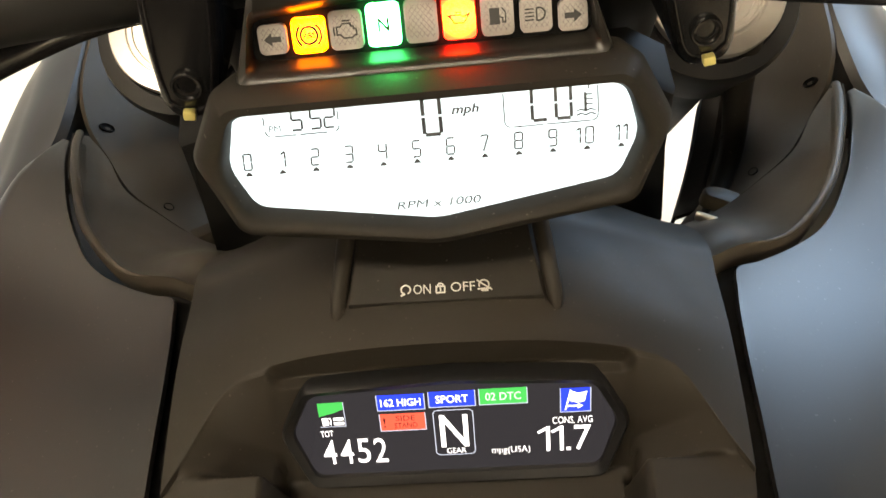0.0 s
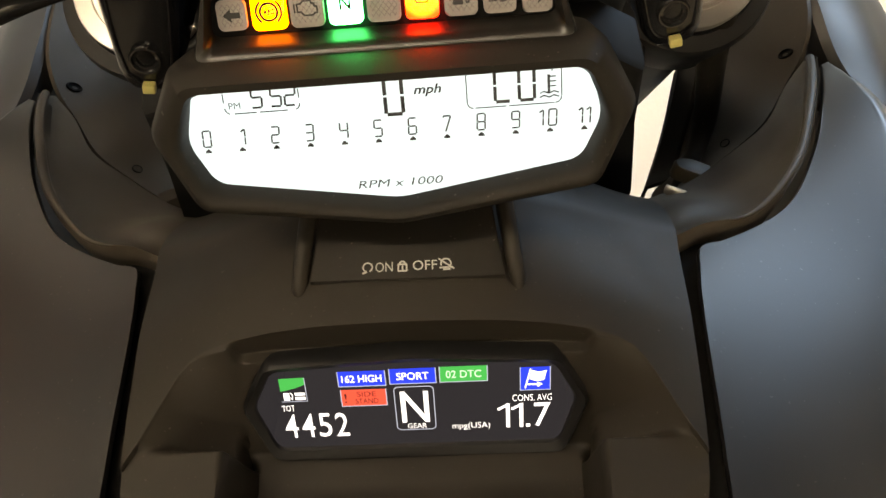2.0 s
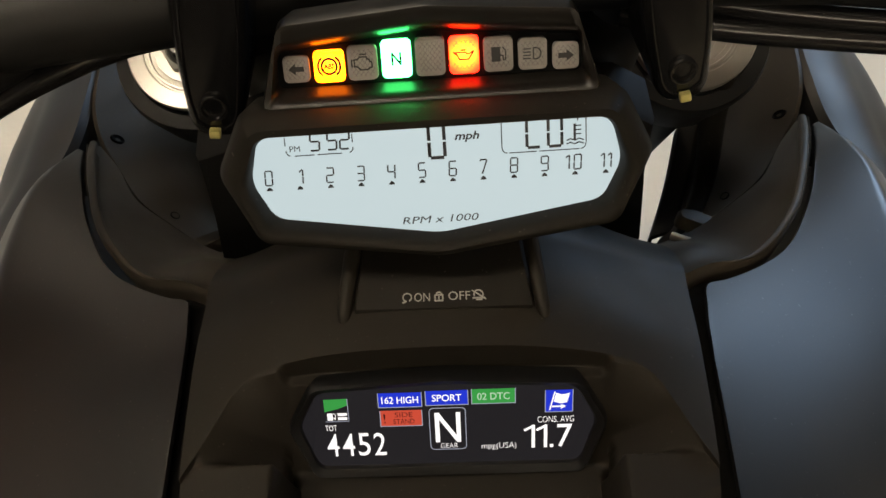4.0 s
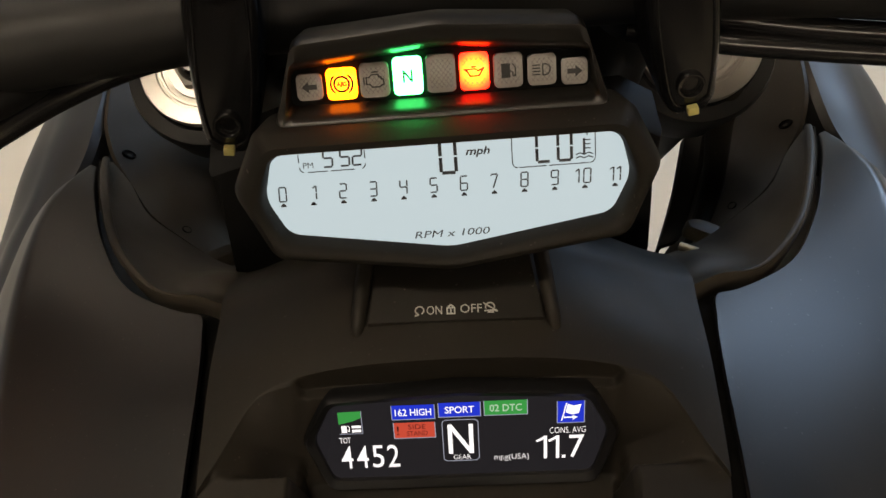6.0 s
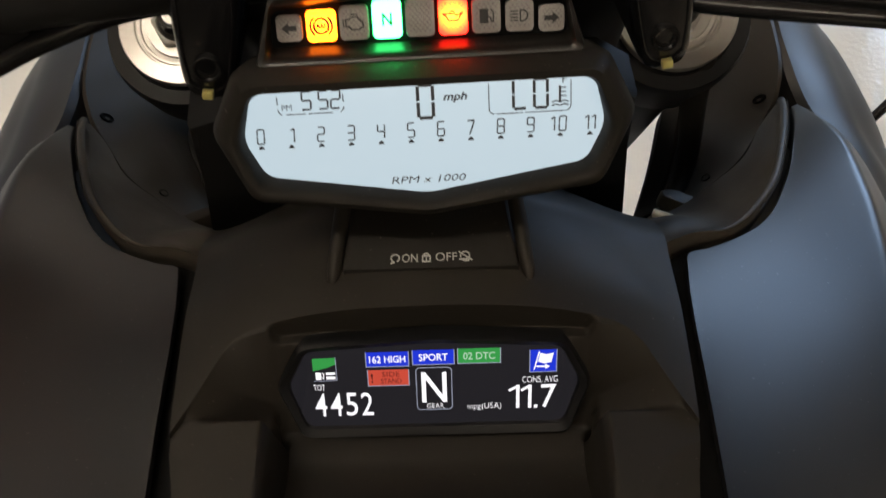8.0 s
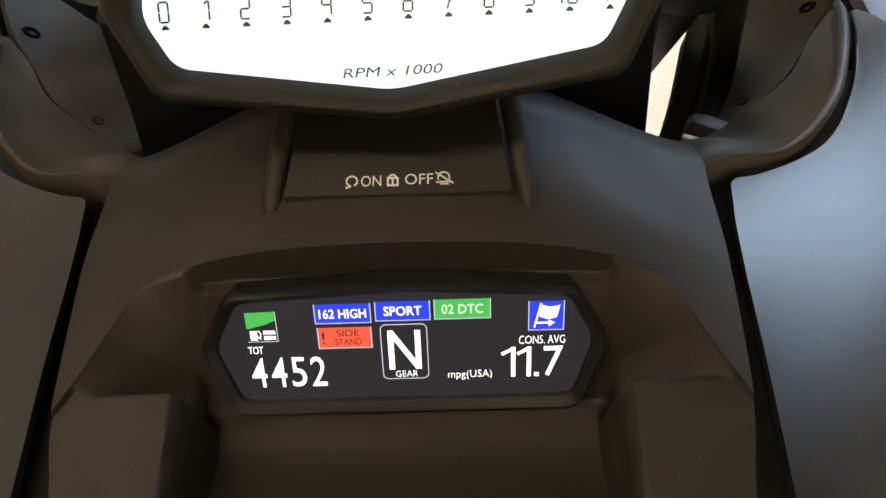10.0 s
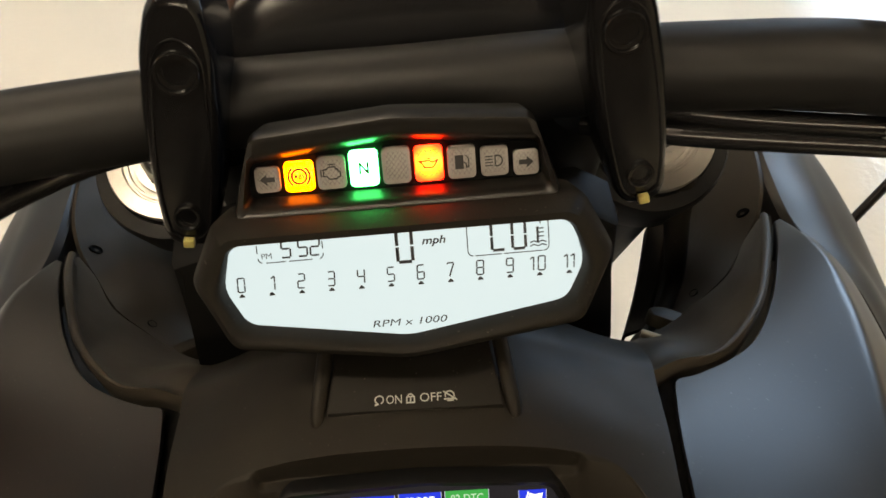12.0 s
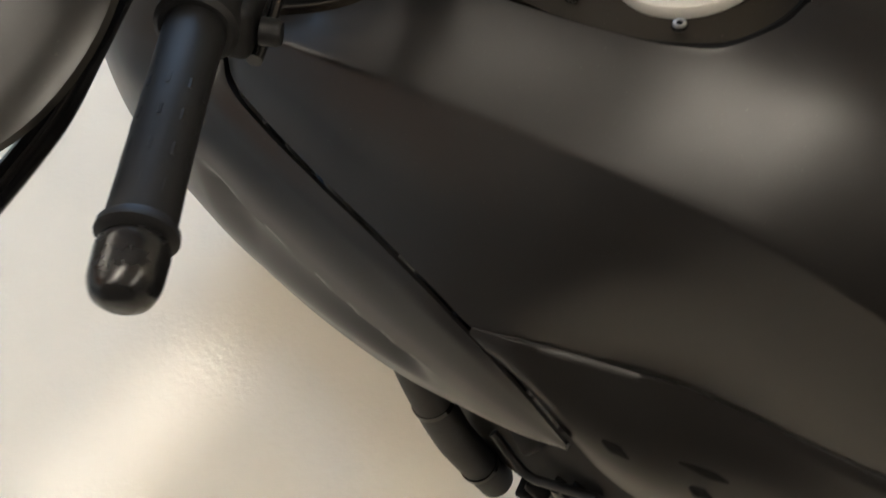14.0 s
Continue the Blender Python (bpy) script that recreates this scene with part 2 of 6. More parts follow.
def lathe(profile, seg=48, m=None, close=True):
    """Radius and height pairs turned about z."""
    bm = bmesh.new()
    rings = []
    for r, z in profile:
        rings.append([bm.verts.new((r * math.cos(2 * math.pi * i / seg), r * math.sin(2 * math.pi * i / seg), z)) for i in range(seg)])
    for a, b in zip(rings, rings[1:]):
        for i in range(seg):
            bm.faces.new((a[i], a[(i + 1) % seg], b[(i + 1) % seg], b[i]))
    if close:
        bm.faces.new(rings[0][::-1])
        bm.faces.new(rings[-1])
    return move(bm, m) if m else bm


def catmull(points, n):
    """n points along a smooth curve through the given ones."""
    p = np.array(points, float)
    p = np.vstack([2 * p[0] - p[1], p, 2 * p[-1] - p[-2]])
    out = []
    for u in np.linspace(0, len(p) - 3 - 1e-9, n):
        i, f = int(u), u - int(u)
        a, b, c, d = p[i], p[i + 1], p[i + 2], p[i + 3]
        out.append(0.5 * (2 * b + (c - a) * f + (2 * a - 5 * b + 4 * c - d) * f * f + (3 * b - a - 3 * c + d) * f ** 3))
    return np.array(out)


def tube(points, radius, seg=16, n=40, caps=True):
    """A round tube along a smooth curve; radius: a number or one for each point."""
    path = catmull(points, n) if n else np.array(points, float)
    if isinstance(radius, (int, float)):
        rad = np.full(len(path), radius)
    else:
        rad = np.interp(np.linspace(0, 1, len(path)), np.linspace(0, 1, len(radius)), radius)
    bm = bmesh.new()
    rings, side = [], None
    for i, p in enumerate(path):
        d = Vector(path[min(i + 1, len(path) - 1)] - path[max(i - 1, 0)]).normalized()
        if side is None:
            side = d.orthogonal().normalized()
        side = (side - d * side.dot(d)).normalized()
        up = d.cross(side)
        rr_ = float(rad[i])
        rings.append([bm.verts.new(Vector(p) + rr_ * (math.cos(2 * math.pi * k / seg) * side + math.sin(2 * math.pi * k / seg) * up)) for k in range(seg)])
    for a, b in zip(rings, rings[1:]):
        for k in range(seg):
            bm.faces.new((a[k], a[(k + 1) % seg], b[(k + 1) % seg], b[k]))
    if caps:
        bm.faces.new(rings[0][::-1])
        bm.faces.new(rings[-1])
    return bm


def rod(a, b, r0, r1=None, seg=20):
    return tube([a, b], [r0, r1 or r0], seg, 2)


def loft(rows, nu, nv, close_sides=0.0):
    """A smooth sheet through a net of control points: nu points along each row, nv rows."""
    net = np.array([catmull(r, nu) for r in rows])
    cols = np.array([catmull(net[:, j], nv) for j in range(nu)])
    return cols.transpose(1, 0, 2)


def sheet(net, mirror=False, merge=0.0):
    bm = bmesh.new()
    for s in (1, -1) if mirror else (1,):
        vs = [[bm.verts.new((s * p[0], p[1], p[2])) for p in row] for row in net]
        for a, b in zip(vs, vs[1:]):
            for j in range(len(a) - 1):
                bm.faces.new((a[j], a[j + 1], b[j + 1], b[j]))
    if merge:
        bmesh.ops.remove_doubles(bm, verts=bm.verts, dist=merge)
    return bm


def thicken(bm, by):
    """Gives a sheet a second side, by metres below the first, and closes the rim."""
    bmesh.ops.recalc_face_normals(bm, faces=bm.faces)
    bm.normal_update()
    front = list(bm.verts)
    rim = [e for e in bm.edges if len(e.link_faces) == 1]
    back = {v: bm.verts.new(v.co - v.normal * by) for v in front}
    for f in list(bm.faces):
        bm.faces.new([back[v] for v in reversed(f.verts)])
    for e in rim:
        a, c = e.verts
        bm.faces.new((a, c, back[c], back[a]))
    return bm


def mirrored(bm):
    """A copy on the other side of the machine."""
    other = bm.copy()
    bmesh.ops.scale(other, vec=(-1, 1, 1), verts=other.verts)
    bmesh.ops.reverse_faces(other, faces=other.faces)
    return other


def both(name, bm, mat, parent, label=""):
    other = mirrored(bm)
    return part(name, bm, mat, parent, label), part(name, other, mat, parent, label)


def plane_pose(origin, tilt, yaw=0.0):
    """x to the right, y up along a face that leans back by tilt degrees, z out of it."""
    return Matrix.Translation(origin) @ pose(0, 0, 0, tilt, 0, yaw)


def text_mesh(text, size, x, y, align="LEFT", shear=0.0, wide=1.0, bold=0.0, z=0.0, depth=0.0001):
    cu = bpy.data.curves.new("text", "FONT")
    cu.body, cu.size, cu.align_x, cu.shear, cu.offset, cu.extrude = text, size, align, shear, bold, depth
    cu.resolution_u = 3
    ob = bpy.data.objects.new("text", cu)
    me = bpy.data.meshes.new_from_object(ob)
    bpy.data.objects.remove(ob)
    bpy.data.curves.remove(cu)
    bm = bmesh.new()
    bm.from_mesh(me)
    bpy.data.meshes.remove(me)
    bmesh.ops.scale(bm, vec=(wide, 1, 1), verts=bm.verts)
    bmesh.ops.translate(bm, vec=(x, y, z), verts=bm.verts)
    return bm


def rect(x0, y0, x1, y1, z=0.0, t=0.0002, bevel=0.0):
    if bevel:
        return prism(rounded(x0, y0, x1, y1, bevel), z, z + t)
    return prism([(x0, y0), (x1, y0), (x1, y1), (x0, y1)], z, z + t)


def rounded(x0, y0, x1, y1, r, n=5):
    out = []
    for cx, cy, a0 in ((x1 - r, y0 + r, -90), (x1 - r, y1 - r, 0), (x0 + r, y1 - r, 90), (x0 + r, y0 + r, 180)):
        out += [(cx + r * math.cos(radians(a0 + 90 * k / n)), cy + r * math.sin(radians(a0 + 90 * k / n))) for k in range(n + 1)]
    return out


def stroke(points, w, z=0.0, t=0.0002):
    """A flat line of width w through points of a plane."""
    out = []
    for (x0, y0), (x1, y1) in zip(points, points[1:]):
        d = math.hypot(x1 - x0, y1 - y0) or 1e-9
        nx, ny = -(y1 - y0) / d * w / 2, (x1 - x0) / d * w / 2
        ex, ey = (x1 - x0) / d * w * 0.3, (y1 - y0) / d * w * 0.3
        out.append(prism([(x0 - ex + nx, y0 - ey + ny), (x0 - ex - nx, y0 - ey - ny), (x1 + ex - nx, y1 + ey - ny), (x1 + ex + nx, y1 + ey + ny)], z, z + t))
    return join(*out)


def arc(cx, cy, r, a0, a1, n=14):
    return [(cx + r * math.cos(radians(a0 + (a1 - a0) * k / n)), cy + r * math.sin(radians(a0 + (a1 - a0) * k / n))) for k in range(n + 1)]


SEG = {"a": ((0, 2), (1, 2)), "b": ((1, 2), (1, 1)), "c": ((1, 1), (1, 0)), "d": ((0, 0), (1, 0)), "e": ((0, 1), (0, 0)), "f": ((0, 2), (0, 1)), "g": ((0, 1), (1, 1)), "s": ((1, 2), (0.35, 0)), "r": ((0.45, 1.62), (1, 2)), "h": ((0.05, 1.75), (0.05, 2))}
DIGIT = {"0": "abcdef", "1": "rbc", "2": "abged", "3": "abgcd", "4": "fgbc", "5": "afgcd", "6": "afgedc", "7": "ash", "8": "abcdefg", "9": "abcdfg", "L": "fed", "O": "abcdef"}


def seven(ch, x, y, w, h, t, z=0.0, lean=0.0):
    """One figure of a segment display, its lower left corner at x, y."""
    out = []
    for s in DIGIT[ch]:
        (ax, ay), (bx, by) = SEG[s]
        pts = []
        for px, py in ((ax, ay), (bx, by)):
            pts.append([x + px * w + lean * py * h / 2, y + py * h / 2])
        (x0, y0), (x1, y1) = pts
        d = math.hypot(x1 - x0, y1 - y0)
        cut = t * 0.55 / d
        a = (x0 + (x1 - x0) * cut, y0 + (y1 - y0) * cut)
        b = (x1 - (x1 - x0) * cut, y1 - (y1 - y0) * cut)
        out.append(stroke([a, b], t, z))
    return join(*out)

# ---- the garage ----


def slab(name, sx, sy, sz, at, mat, label, category):
    ob = link_mesh(name, box(sx, sy, sz), mat, None, "", smooth=False)
    ob.location = at
    return tagged(ob, label, category, kind="structure")


def garage():
    x, xe, y0, y1, z, t = ROOM_X, ROOM_EAST, ROOM_Y0, ROOM_Y1, ROOM_Z, 0.15
    cx, lx_, cy, ly = (xe - x) / 2, xe + x, (y0 + y1) / 2, y1 - y0
    slab("floor", lx_ + 2 * t, ly + 2 * t, 0.1, (cx, cy, -0.05), FLOOR, "glossy cream epoxy garage floor", "floor")
    slab("ceiling", lx_ + 2 * t, ly + 2 * t, 0.1, (cx, cy, z + 0.05), CEIL, "plain brown painted ceiling", "ceiling")
    ym = 0.25
    slab("wall_west", t, y1 - ym, z, (-x - t / 2, (y1 + ym) / 2, z / 2), WALL, "cream painted wall", "wall")
    # unseen panels added so the tank's left side reflects grey below, brown above
    slab("reflect_panel", 0.03, y1 - ym, 1.30, (-x + 0.015, (y1 + ym) / 2, 0.65), PANEL, "low grey panel, unseen, added to tint reflections", "wall panel")
    slab("reflect_panel", 0.03, y1 - ym, 0.85, (-x + 0.015, (y1 + ym) / 2, z - 0.427), WALL_BROWN, "high brown panel, unseen, added to tint reflections", "wall panel")
    # rear of this unseen wall is dark only to darken the flank's reflection
    slab("wall_west", t, ym - y0, z, (-x - t / 2, (y0 + ym) / 2, z / 2), WALL_DARK, "plain dark brown wall, unseen, dark for reflections", "wall")
    slab("wall_north", lx_ + 2 * t, t, z, (cx, y1 + t / 2, z / 2), WALL_NORTH, "plain brown wall", "wall")
    # added cream panel that bounces light into the scoops
    slab("reflect_panel", lx_, 0.03, 0.60, (cx, y1 - 0.015, 0.30), WALL, "low cream panel, unseen, added to bounce light", "wall panel")
    # unseen wall kept dark in place of the person reflected there
    slab("wall_south", lx_ + 2 * t, t, z, (cx, y0 - t / 2, z / 2), WALL_DARK, "plain dark brown wall, unseen, dark for reflections", "wall")
    # the east wall, with the window's opening through it
    ya, yb, za, zb = WINDOW_Y - WINDOW_W / 2, WINDOW_Y + WINDOW_W / 2, WINDOW_Z - WINDOW_H / 2, WINDOW_Z + WINDOW_H / 2
    pieces = []
    for a, b, c, d in ((y0, ya, 0, z), (yb, y1, 0, z), (ya, yb, 0, za), (ya, yb, zb, z)):
        pieces.append(box(t, b - a, d - c, m=Matrix.Translation((xe + t / 2, (a + b) / 2, (c + d) / 2))))
    tagged(link_mesh("wall_east", join(*pieces), WALL, None, "", smooth=False), "cream painted wall with a window opening", "wall", kind="structure")
    win = empty("window_1", (xe + t / 2, WINDOW_Y, za), "white framed window letting in daylight", "window", kind="structure")
    for y, s in ((ya + 0.03, 1), (yb - 0.03, 1), (WINDOW_Y, 1)):
        ob = part("window_frame", box(0.06, 0.06, WINDOW_H, 0.006), TRIM, win)
        ob.location = (0, y - WINDOW_Y, WINDOW_H / 2)
    for zz in (0.03, WINDOW_H - 0.03):
        ob = part("window_frame", box(0.058, WINDOW_W - 0.12, 0.06, 0.006), TRIM, win)
        ob.location = (0, 0, zz)
    for lx, ly_, long, wide in LAMPS:
        lamp = empty("ceiling_light", (lx, ly_, z), "white unseen ceiling light with a warm diffuser", "ceiling light", "ceiling lights of the garage")
        part("frame", box(long + 0.08, wide + 0.06, 0.05, 0.008, m=Matrix.Translation((0, 0, -0.025))), TRIM, lamp)
        part("diffuser", box(long, wide, 0.04, 0.012, m=Matrix.Translation((0, 0, -0.065))), LAMP_FAINT if abs(ly_) > 1 or lx < -1.5 else LAMP_GLOW, lamp, "warm glowing diffuser")


# ---- the motorcycle ----
BIKE = empty("motorcycle", (0, 0, 0), "matte black motorcycle with lit displays standing on the garage floor", "motorcycle")


def deck(y):
    """Height of the tank's spine."""
    return 1.002 - 0.14 * y - 0.1 * y * y


def crown(x, y):
    """Height of the tank's upper facets."""
    u, v = abs(x) * 5, y * 5
    a = 1.0025 - 0.0384 * v - 0.0214 * v**2 + 0.0237 * v**3 + 0.0036 * v**4 - 0.0004 * v**5
    b = 0.0987 + 0.1239 * v - 0.1286 * v**2 - 0.1135 * v**3 - 0.0242 * v**4
    c = -0.2772 - 0.1994 * v + 0.3915 * v**2 + 0.1367 * v**3
    d = 0.1167 + 0.1661 * v - 0.3084 * v**2
    return a + b * u + c * u**2 + d * u**3


def flow(knots, p, u):
    """A smooth curve through points at uneven knots."""
    h = np.diff(knots)
    slope = np.diff(p, axis=0) / h[:, None]
    m = np.vstack([slope[:1], (slope[:-1] * h[1:, None] + slope[1:] * h[:-1, None]) / (h[1:] + h[:-1])[:, None], slope[-1:]])
    i = np.clip(np.searchsorted(knots, u, side="right") - 1, 0, len(h) - 1)
    f, w = ((u - knots[i]) / h[i])[:, None], h[i][:, None]
    return (2 * f**3 - 3 * f**2 + 1) * p[i] + (f**3 - 2 * f**2 + f) * w * m[i] + (3 * f**2 - 2 * f**3) * p[i + 1] + (f**3 - f**2) * w * m[i + 1]


OWN = (0.3,) + (1,) * 20


def tank():
    # inner edge, ridge and lower seam of the left flank, from the front tip to the rear
    rows = [
        ((-0.1880, 0.3010, 0.9090), (-0.1940, 0.3040, 0.9085), (-0.2030, 0.3030, 0.9010)),
        ((-0.1762, 0.2672, 0.9325), (-0.1975, 0.2690, 0.9320), (-0.2240, 0.2720, 0.8960)),
        ((-0.1605, 0.2300, 0.9460), (-0.1965, 0.2290, 0.9490), (-0.2335, 0.2270, 0.8910)),
        ((-0.1400, 0.2000, 0.9555), (-0.1930, 0.1910, 0.9565), (-0.2385, 0.1900, 0.8860)),
        ((-0.1130, 0.1840, 0.9622), (-0.1885, 0.1600, 0.9577), (-0.2417, 0.1600, 0.8815)),
        ((-0.1042, 0.1805, 0.9650), (-0.1870, 0.1500, 0.9580), (-0.2425, 0.1500, 0.8800)),
        ((-0.1015, 0.1690, 0.9700), (-0.1850, 0.1410, 0.9578), (-0.2431, 0.1410, 0.8785)),
        ((-0.0985, 0.1480, 0.9780), (-0.1805, 0.1200, 0.9575), (-0.2445, 0.1200, 0.8740)),
        ((-0.0955, 0.1050, 0.9870), (-0.1750, 0.0850, 0.9580), (-0.2465, 0.0850, 0.8660)),
        ((-0.0915, 0.0450, 0.9975), (-0.1665, 0.0400, 0.9630), (-0.2490, 0.0300, 0.8460)),
        ((-0.0850, 0.0000, 1.0035), (-0.1595, 0.0000, 0.9670), (-0.2490, -0.0050, 0.8270)),
        ((-0.0735, -0.0430, 1.0100), (-0.1515, -0.0450, 0.9650), (-0.2360, -0.0350, 0.8260)),
        ((-0.0490, -0.0760, 1.0130), (-0.1435, -0.0900, 0.9620), (-0.2200, -0.0600, 0.8170)),
        ((-0.0235, -0.0885, 1.0138), (-0.1400, -0.1080, 0.9605), (-0.2100, -0.0750, 0.8090)),
        ((0.0, -0.0910, 1.0138), (-0.1370, -0.1260, 0.9590), (-0.2000, -0.0900, 0.8000)),
        ((0.0, -0.0990, 1.0138), (-0.1345, -0.1420, 0.9570), (-0.1900, -0.1060, 0.7910)),
        ((0.0, -0.1300, 1.0125), (-0.1290, -0.1750, 0.9500), (-0.1740, -0.1330, 0.7800)),
        ((0.0, -0.2000, 1.0000), (-0.1180, -0.2350, 0.9280), (-0.1540, -0.2000, 0.7700)),
        ((0.0, -0.2800, 0.9660), (-0.1040, -0.3020, 0.8940), (-0.1380, -0.2750, 0.7650)),
        ((0.0, -0.3600, 0.9080), (-0.0900, -0.3650, 0.8480), (-0.1200, -0.3500, 0.7650)),
        ((0.0, -0.4100, 0.8500), (-0.0700, -0.4050, 0.8120), (-0.1000, -0.4000, 0.7650)),
    ]
    line = np.array([c for e, c, s in rows[::-1]])

    def spine(y):
        return 1.0138 - 2.296 * max(0.0, -y - 0.09) ** 2.317

    def skin(x, y):
        """Height of the whole upper skin, front facets and rear dome."""
        cx, _, cz = flow(line[:, 1], line, np.array([min(0.303, max(-0.404, y))]))[0]
        dome = spine(y) + (cz - spine(y)) * min(1.2, abs(x / cx)) ** 2.2
        s = smooth(-0.13, -0.01, y)
        return dome + (crown(x, y) - dome) * s

    net = []
    for i, (e, c, s) in enumerate(rows):
        e, c, s = V(*e), V(*c), V(*s)
        if 3 < i < 13:
            e.x += 0.0002
        own = OWN[i]
        e.z += (skin(e.x, e.y) - e.z) * own * 0.7
        c.z += (skin(c.x, c.y) - c.z) * own
        out = V(-1, 0, 0.35)
        bend = (1.05, 1.05, 1.05, 1.05, 1.08, 1.1, 1.12, 1.2, 1.25, 1.25, 1.25, 1.35, 1.6, 1.9, 2.1, 2.2, 2.3, 2.3, 2.2, 2.1, 2.0)[i]
        k1, m1, k2 = (V(e.x + (c.x - e.x) * f, e.y + (c.y - e.y) * f, e.z + (c.z - e.z) * f**bend) for f in (0.22, 0.48, 0.74))
        for k in (k1, m1, k2):
            k.z += (skin(k.x, k.y) - k.z) * own
        w = (c - s).length
        m2 = (c + s) / 2 + out * min(0.0045, 0.05 * w)
        near1 = c + (k2 - c).normalized() * min(0.004, 0.5 * (k2 - c).length)
        near2 = c + (m2 - c).normalized() * min(0.004, 0.5 * (m2 - c).length)
        if i < 15:
            away = V(c.x - e.x, c.y - e.y, 0).normalized()
            net.append((e + away * 0.008 + V(0, 0, -0.016), e + away * 0.0006 + V(0, 0, -0.0025), e + (c - e).normalized() * 0.0012, k1, m1, k2, near1, c, near2, m2, s, s + V(0.004, 0, -0.004), s + V(0.018, 0, -0.010)))
        else:
            net.append((V(e.x, e.y, e.z), V(e.x, e.y, e.z), e, k1, m1, k2, near1, c, near2, m2, s, s + V(0.004, 0, -0.004), s + V(0.018, 0, -0.010)))
    grid = []
    for r in net:
        p = [np.array(q) for q in r]
        top = catmull([*p[2:7]], 25)
        turn = [(1 - f) ** 2 * p[6] + 2 * f * (1 - f) * p[7] + f * f * p[8] for f in (0.17, 0.34, 0.5, 0.66, 0.83)]
        side = catmull([p[8], p[9], p[10]], 17)
        grid.append([p[0], p[1], *top, *turn, *side, p[11], p[12]])
    grid = np.array(grid)
    knots = np.r_[0, np.cumsum(np.linalg.norm(np.diff(grid[:, 29], axis=0), axis=1))]
    u = np.concatenate([np.linspace(a, b, 8)[:-1] for a, b in zip(knots, knots[1:])] + [knots[-1:]])
    cols = [flow(knots, grid[:, j], u) for j in range(grid.shape[1])]
    weight = np.interp(u, knots, OWN)
    for j, c in enumerate(cols):
        c[:, 0] = np.minimum(c[:, 0], 0.0)
        if j < 2:
            c[:, 2] = np.interp(u, knots, grid[:, j, 2])
        elif j < 27:
            for q, w in zip(c, weight):
                q[2] += (skin(q[0], q[1]) - q[2]) * w * (0.7 if j == 2 else 1)
    part("fuel_tank", sheet(np.array(cols).transpose(1, 0, 2), mirror=True, merge=0.0004), PAINT, BIKE, "matte black painted tank shell", angle=60)


ARCH = ((0.0, 0.1390), (0.030, 0.1388), (0.046, 0.1381), (0.058, 0.1369), (0.0665, 0.1351), (0.0715, 0.1326), (0.0755, 0.1280), (0.0790, 0.1215), (0.0835, 0.1125), (0.0890, 0.1020), (0.0960, 0.0890))


def arch_y(x):
    return float(np.interp(abs(x), [a for a, _ in ARCH], [b for _, b in ARCH]))


def smooth(a, b, v):
    f = min(1.0, max(0.0, (v - a) / (b - a)))
    return f * f * (3 - 2 * f)


def foot(u, soft):
    u = min(1.0, u)
    return (1 - soft) * (1 - u**2.3) + soft * (1 - u**2) ** 1.7


def hump(x, y):
    """The raised front of the console."""
    crest = 1.0030 + 0.10 * (y - 0.154)
    drop = 0.05 * (max(0.0, y - 0.185) / 0.05) ** 1.5
    droop = 0.0040 * smooth(0.140, 0.185, y) * (abs(x) / 0.097) ** 3
    return deck(y) + max(0.0, crest - deck(y)) * foot(abs(x) / 0.098, smooth(0.145, 0.185, y)) - drop - droop


def arch_x(y):
    """Half width of the arch at y."""
    return float(np.interp(-y, [-b for _, b in ARCH], [a for a, _ in ARCH]))


def console_height(x, y, ya):
    if y >= ya:
        return hump(x, y)
    d = ya - y
    a = abs(x)
    top = hump(x, ya)
    plate = deck(y)
    # the steep face round the screen, in the screen's own slope
    slope = 0.974 + (y - 0.1215) * 1.732 - 0.0012
    # beside the screen the face rises from the bezel to the arch's edge
    foot_z = max(slope, 0.9665)
    outer = max(0.062, arch_x(y))
    rise = min(1.0, max(0.0, (a - 0.0595) / (outer - 0.0595)))
    face = min(top, foot_z + (hump(outer, y) - foot_z) * rise) if a > 0.0595 else slope
    # flat plates beside the well, ending before the face
    behind = 1 - smooth(0.1035, 0.1062, y)
    side = face + (plate - face) * behind
    # the well before the filler cap
    floor = 0.953 + (deck(0.052) - 0.0035 - 0.953) * smooth(0.100, 0.046, y) if y < 0.100 else 0.953
    well = min(max(floor, slope - 0.003), plate + 0.006 if y > 0.106 else plate)
    edge = 0.0590 - 0.0015 * smooth(0.11, 0.05, y)
    inside = 1 - smooth(edge - 0.0034, edge + 0.0014, a)
    if y < 0.054:
        inside *= smooth(0.046, 0.054, y)
    low = side + (well - side) * inside
    # softly rounded edge of the arch
    low = min(low, top - 0.0004)
    return top + (low - top) * smooth(0, 0.0016, d)


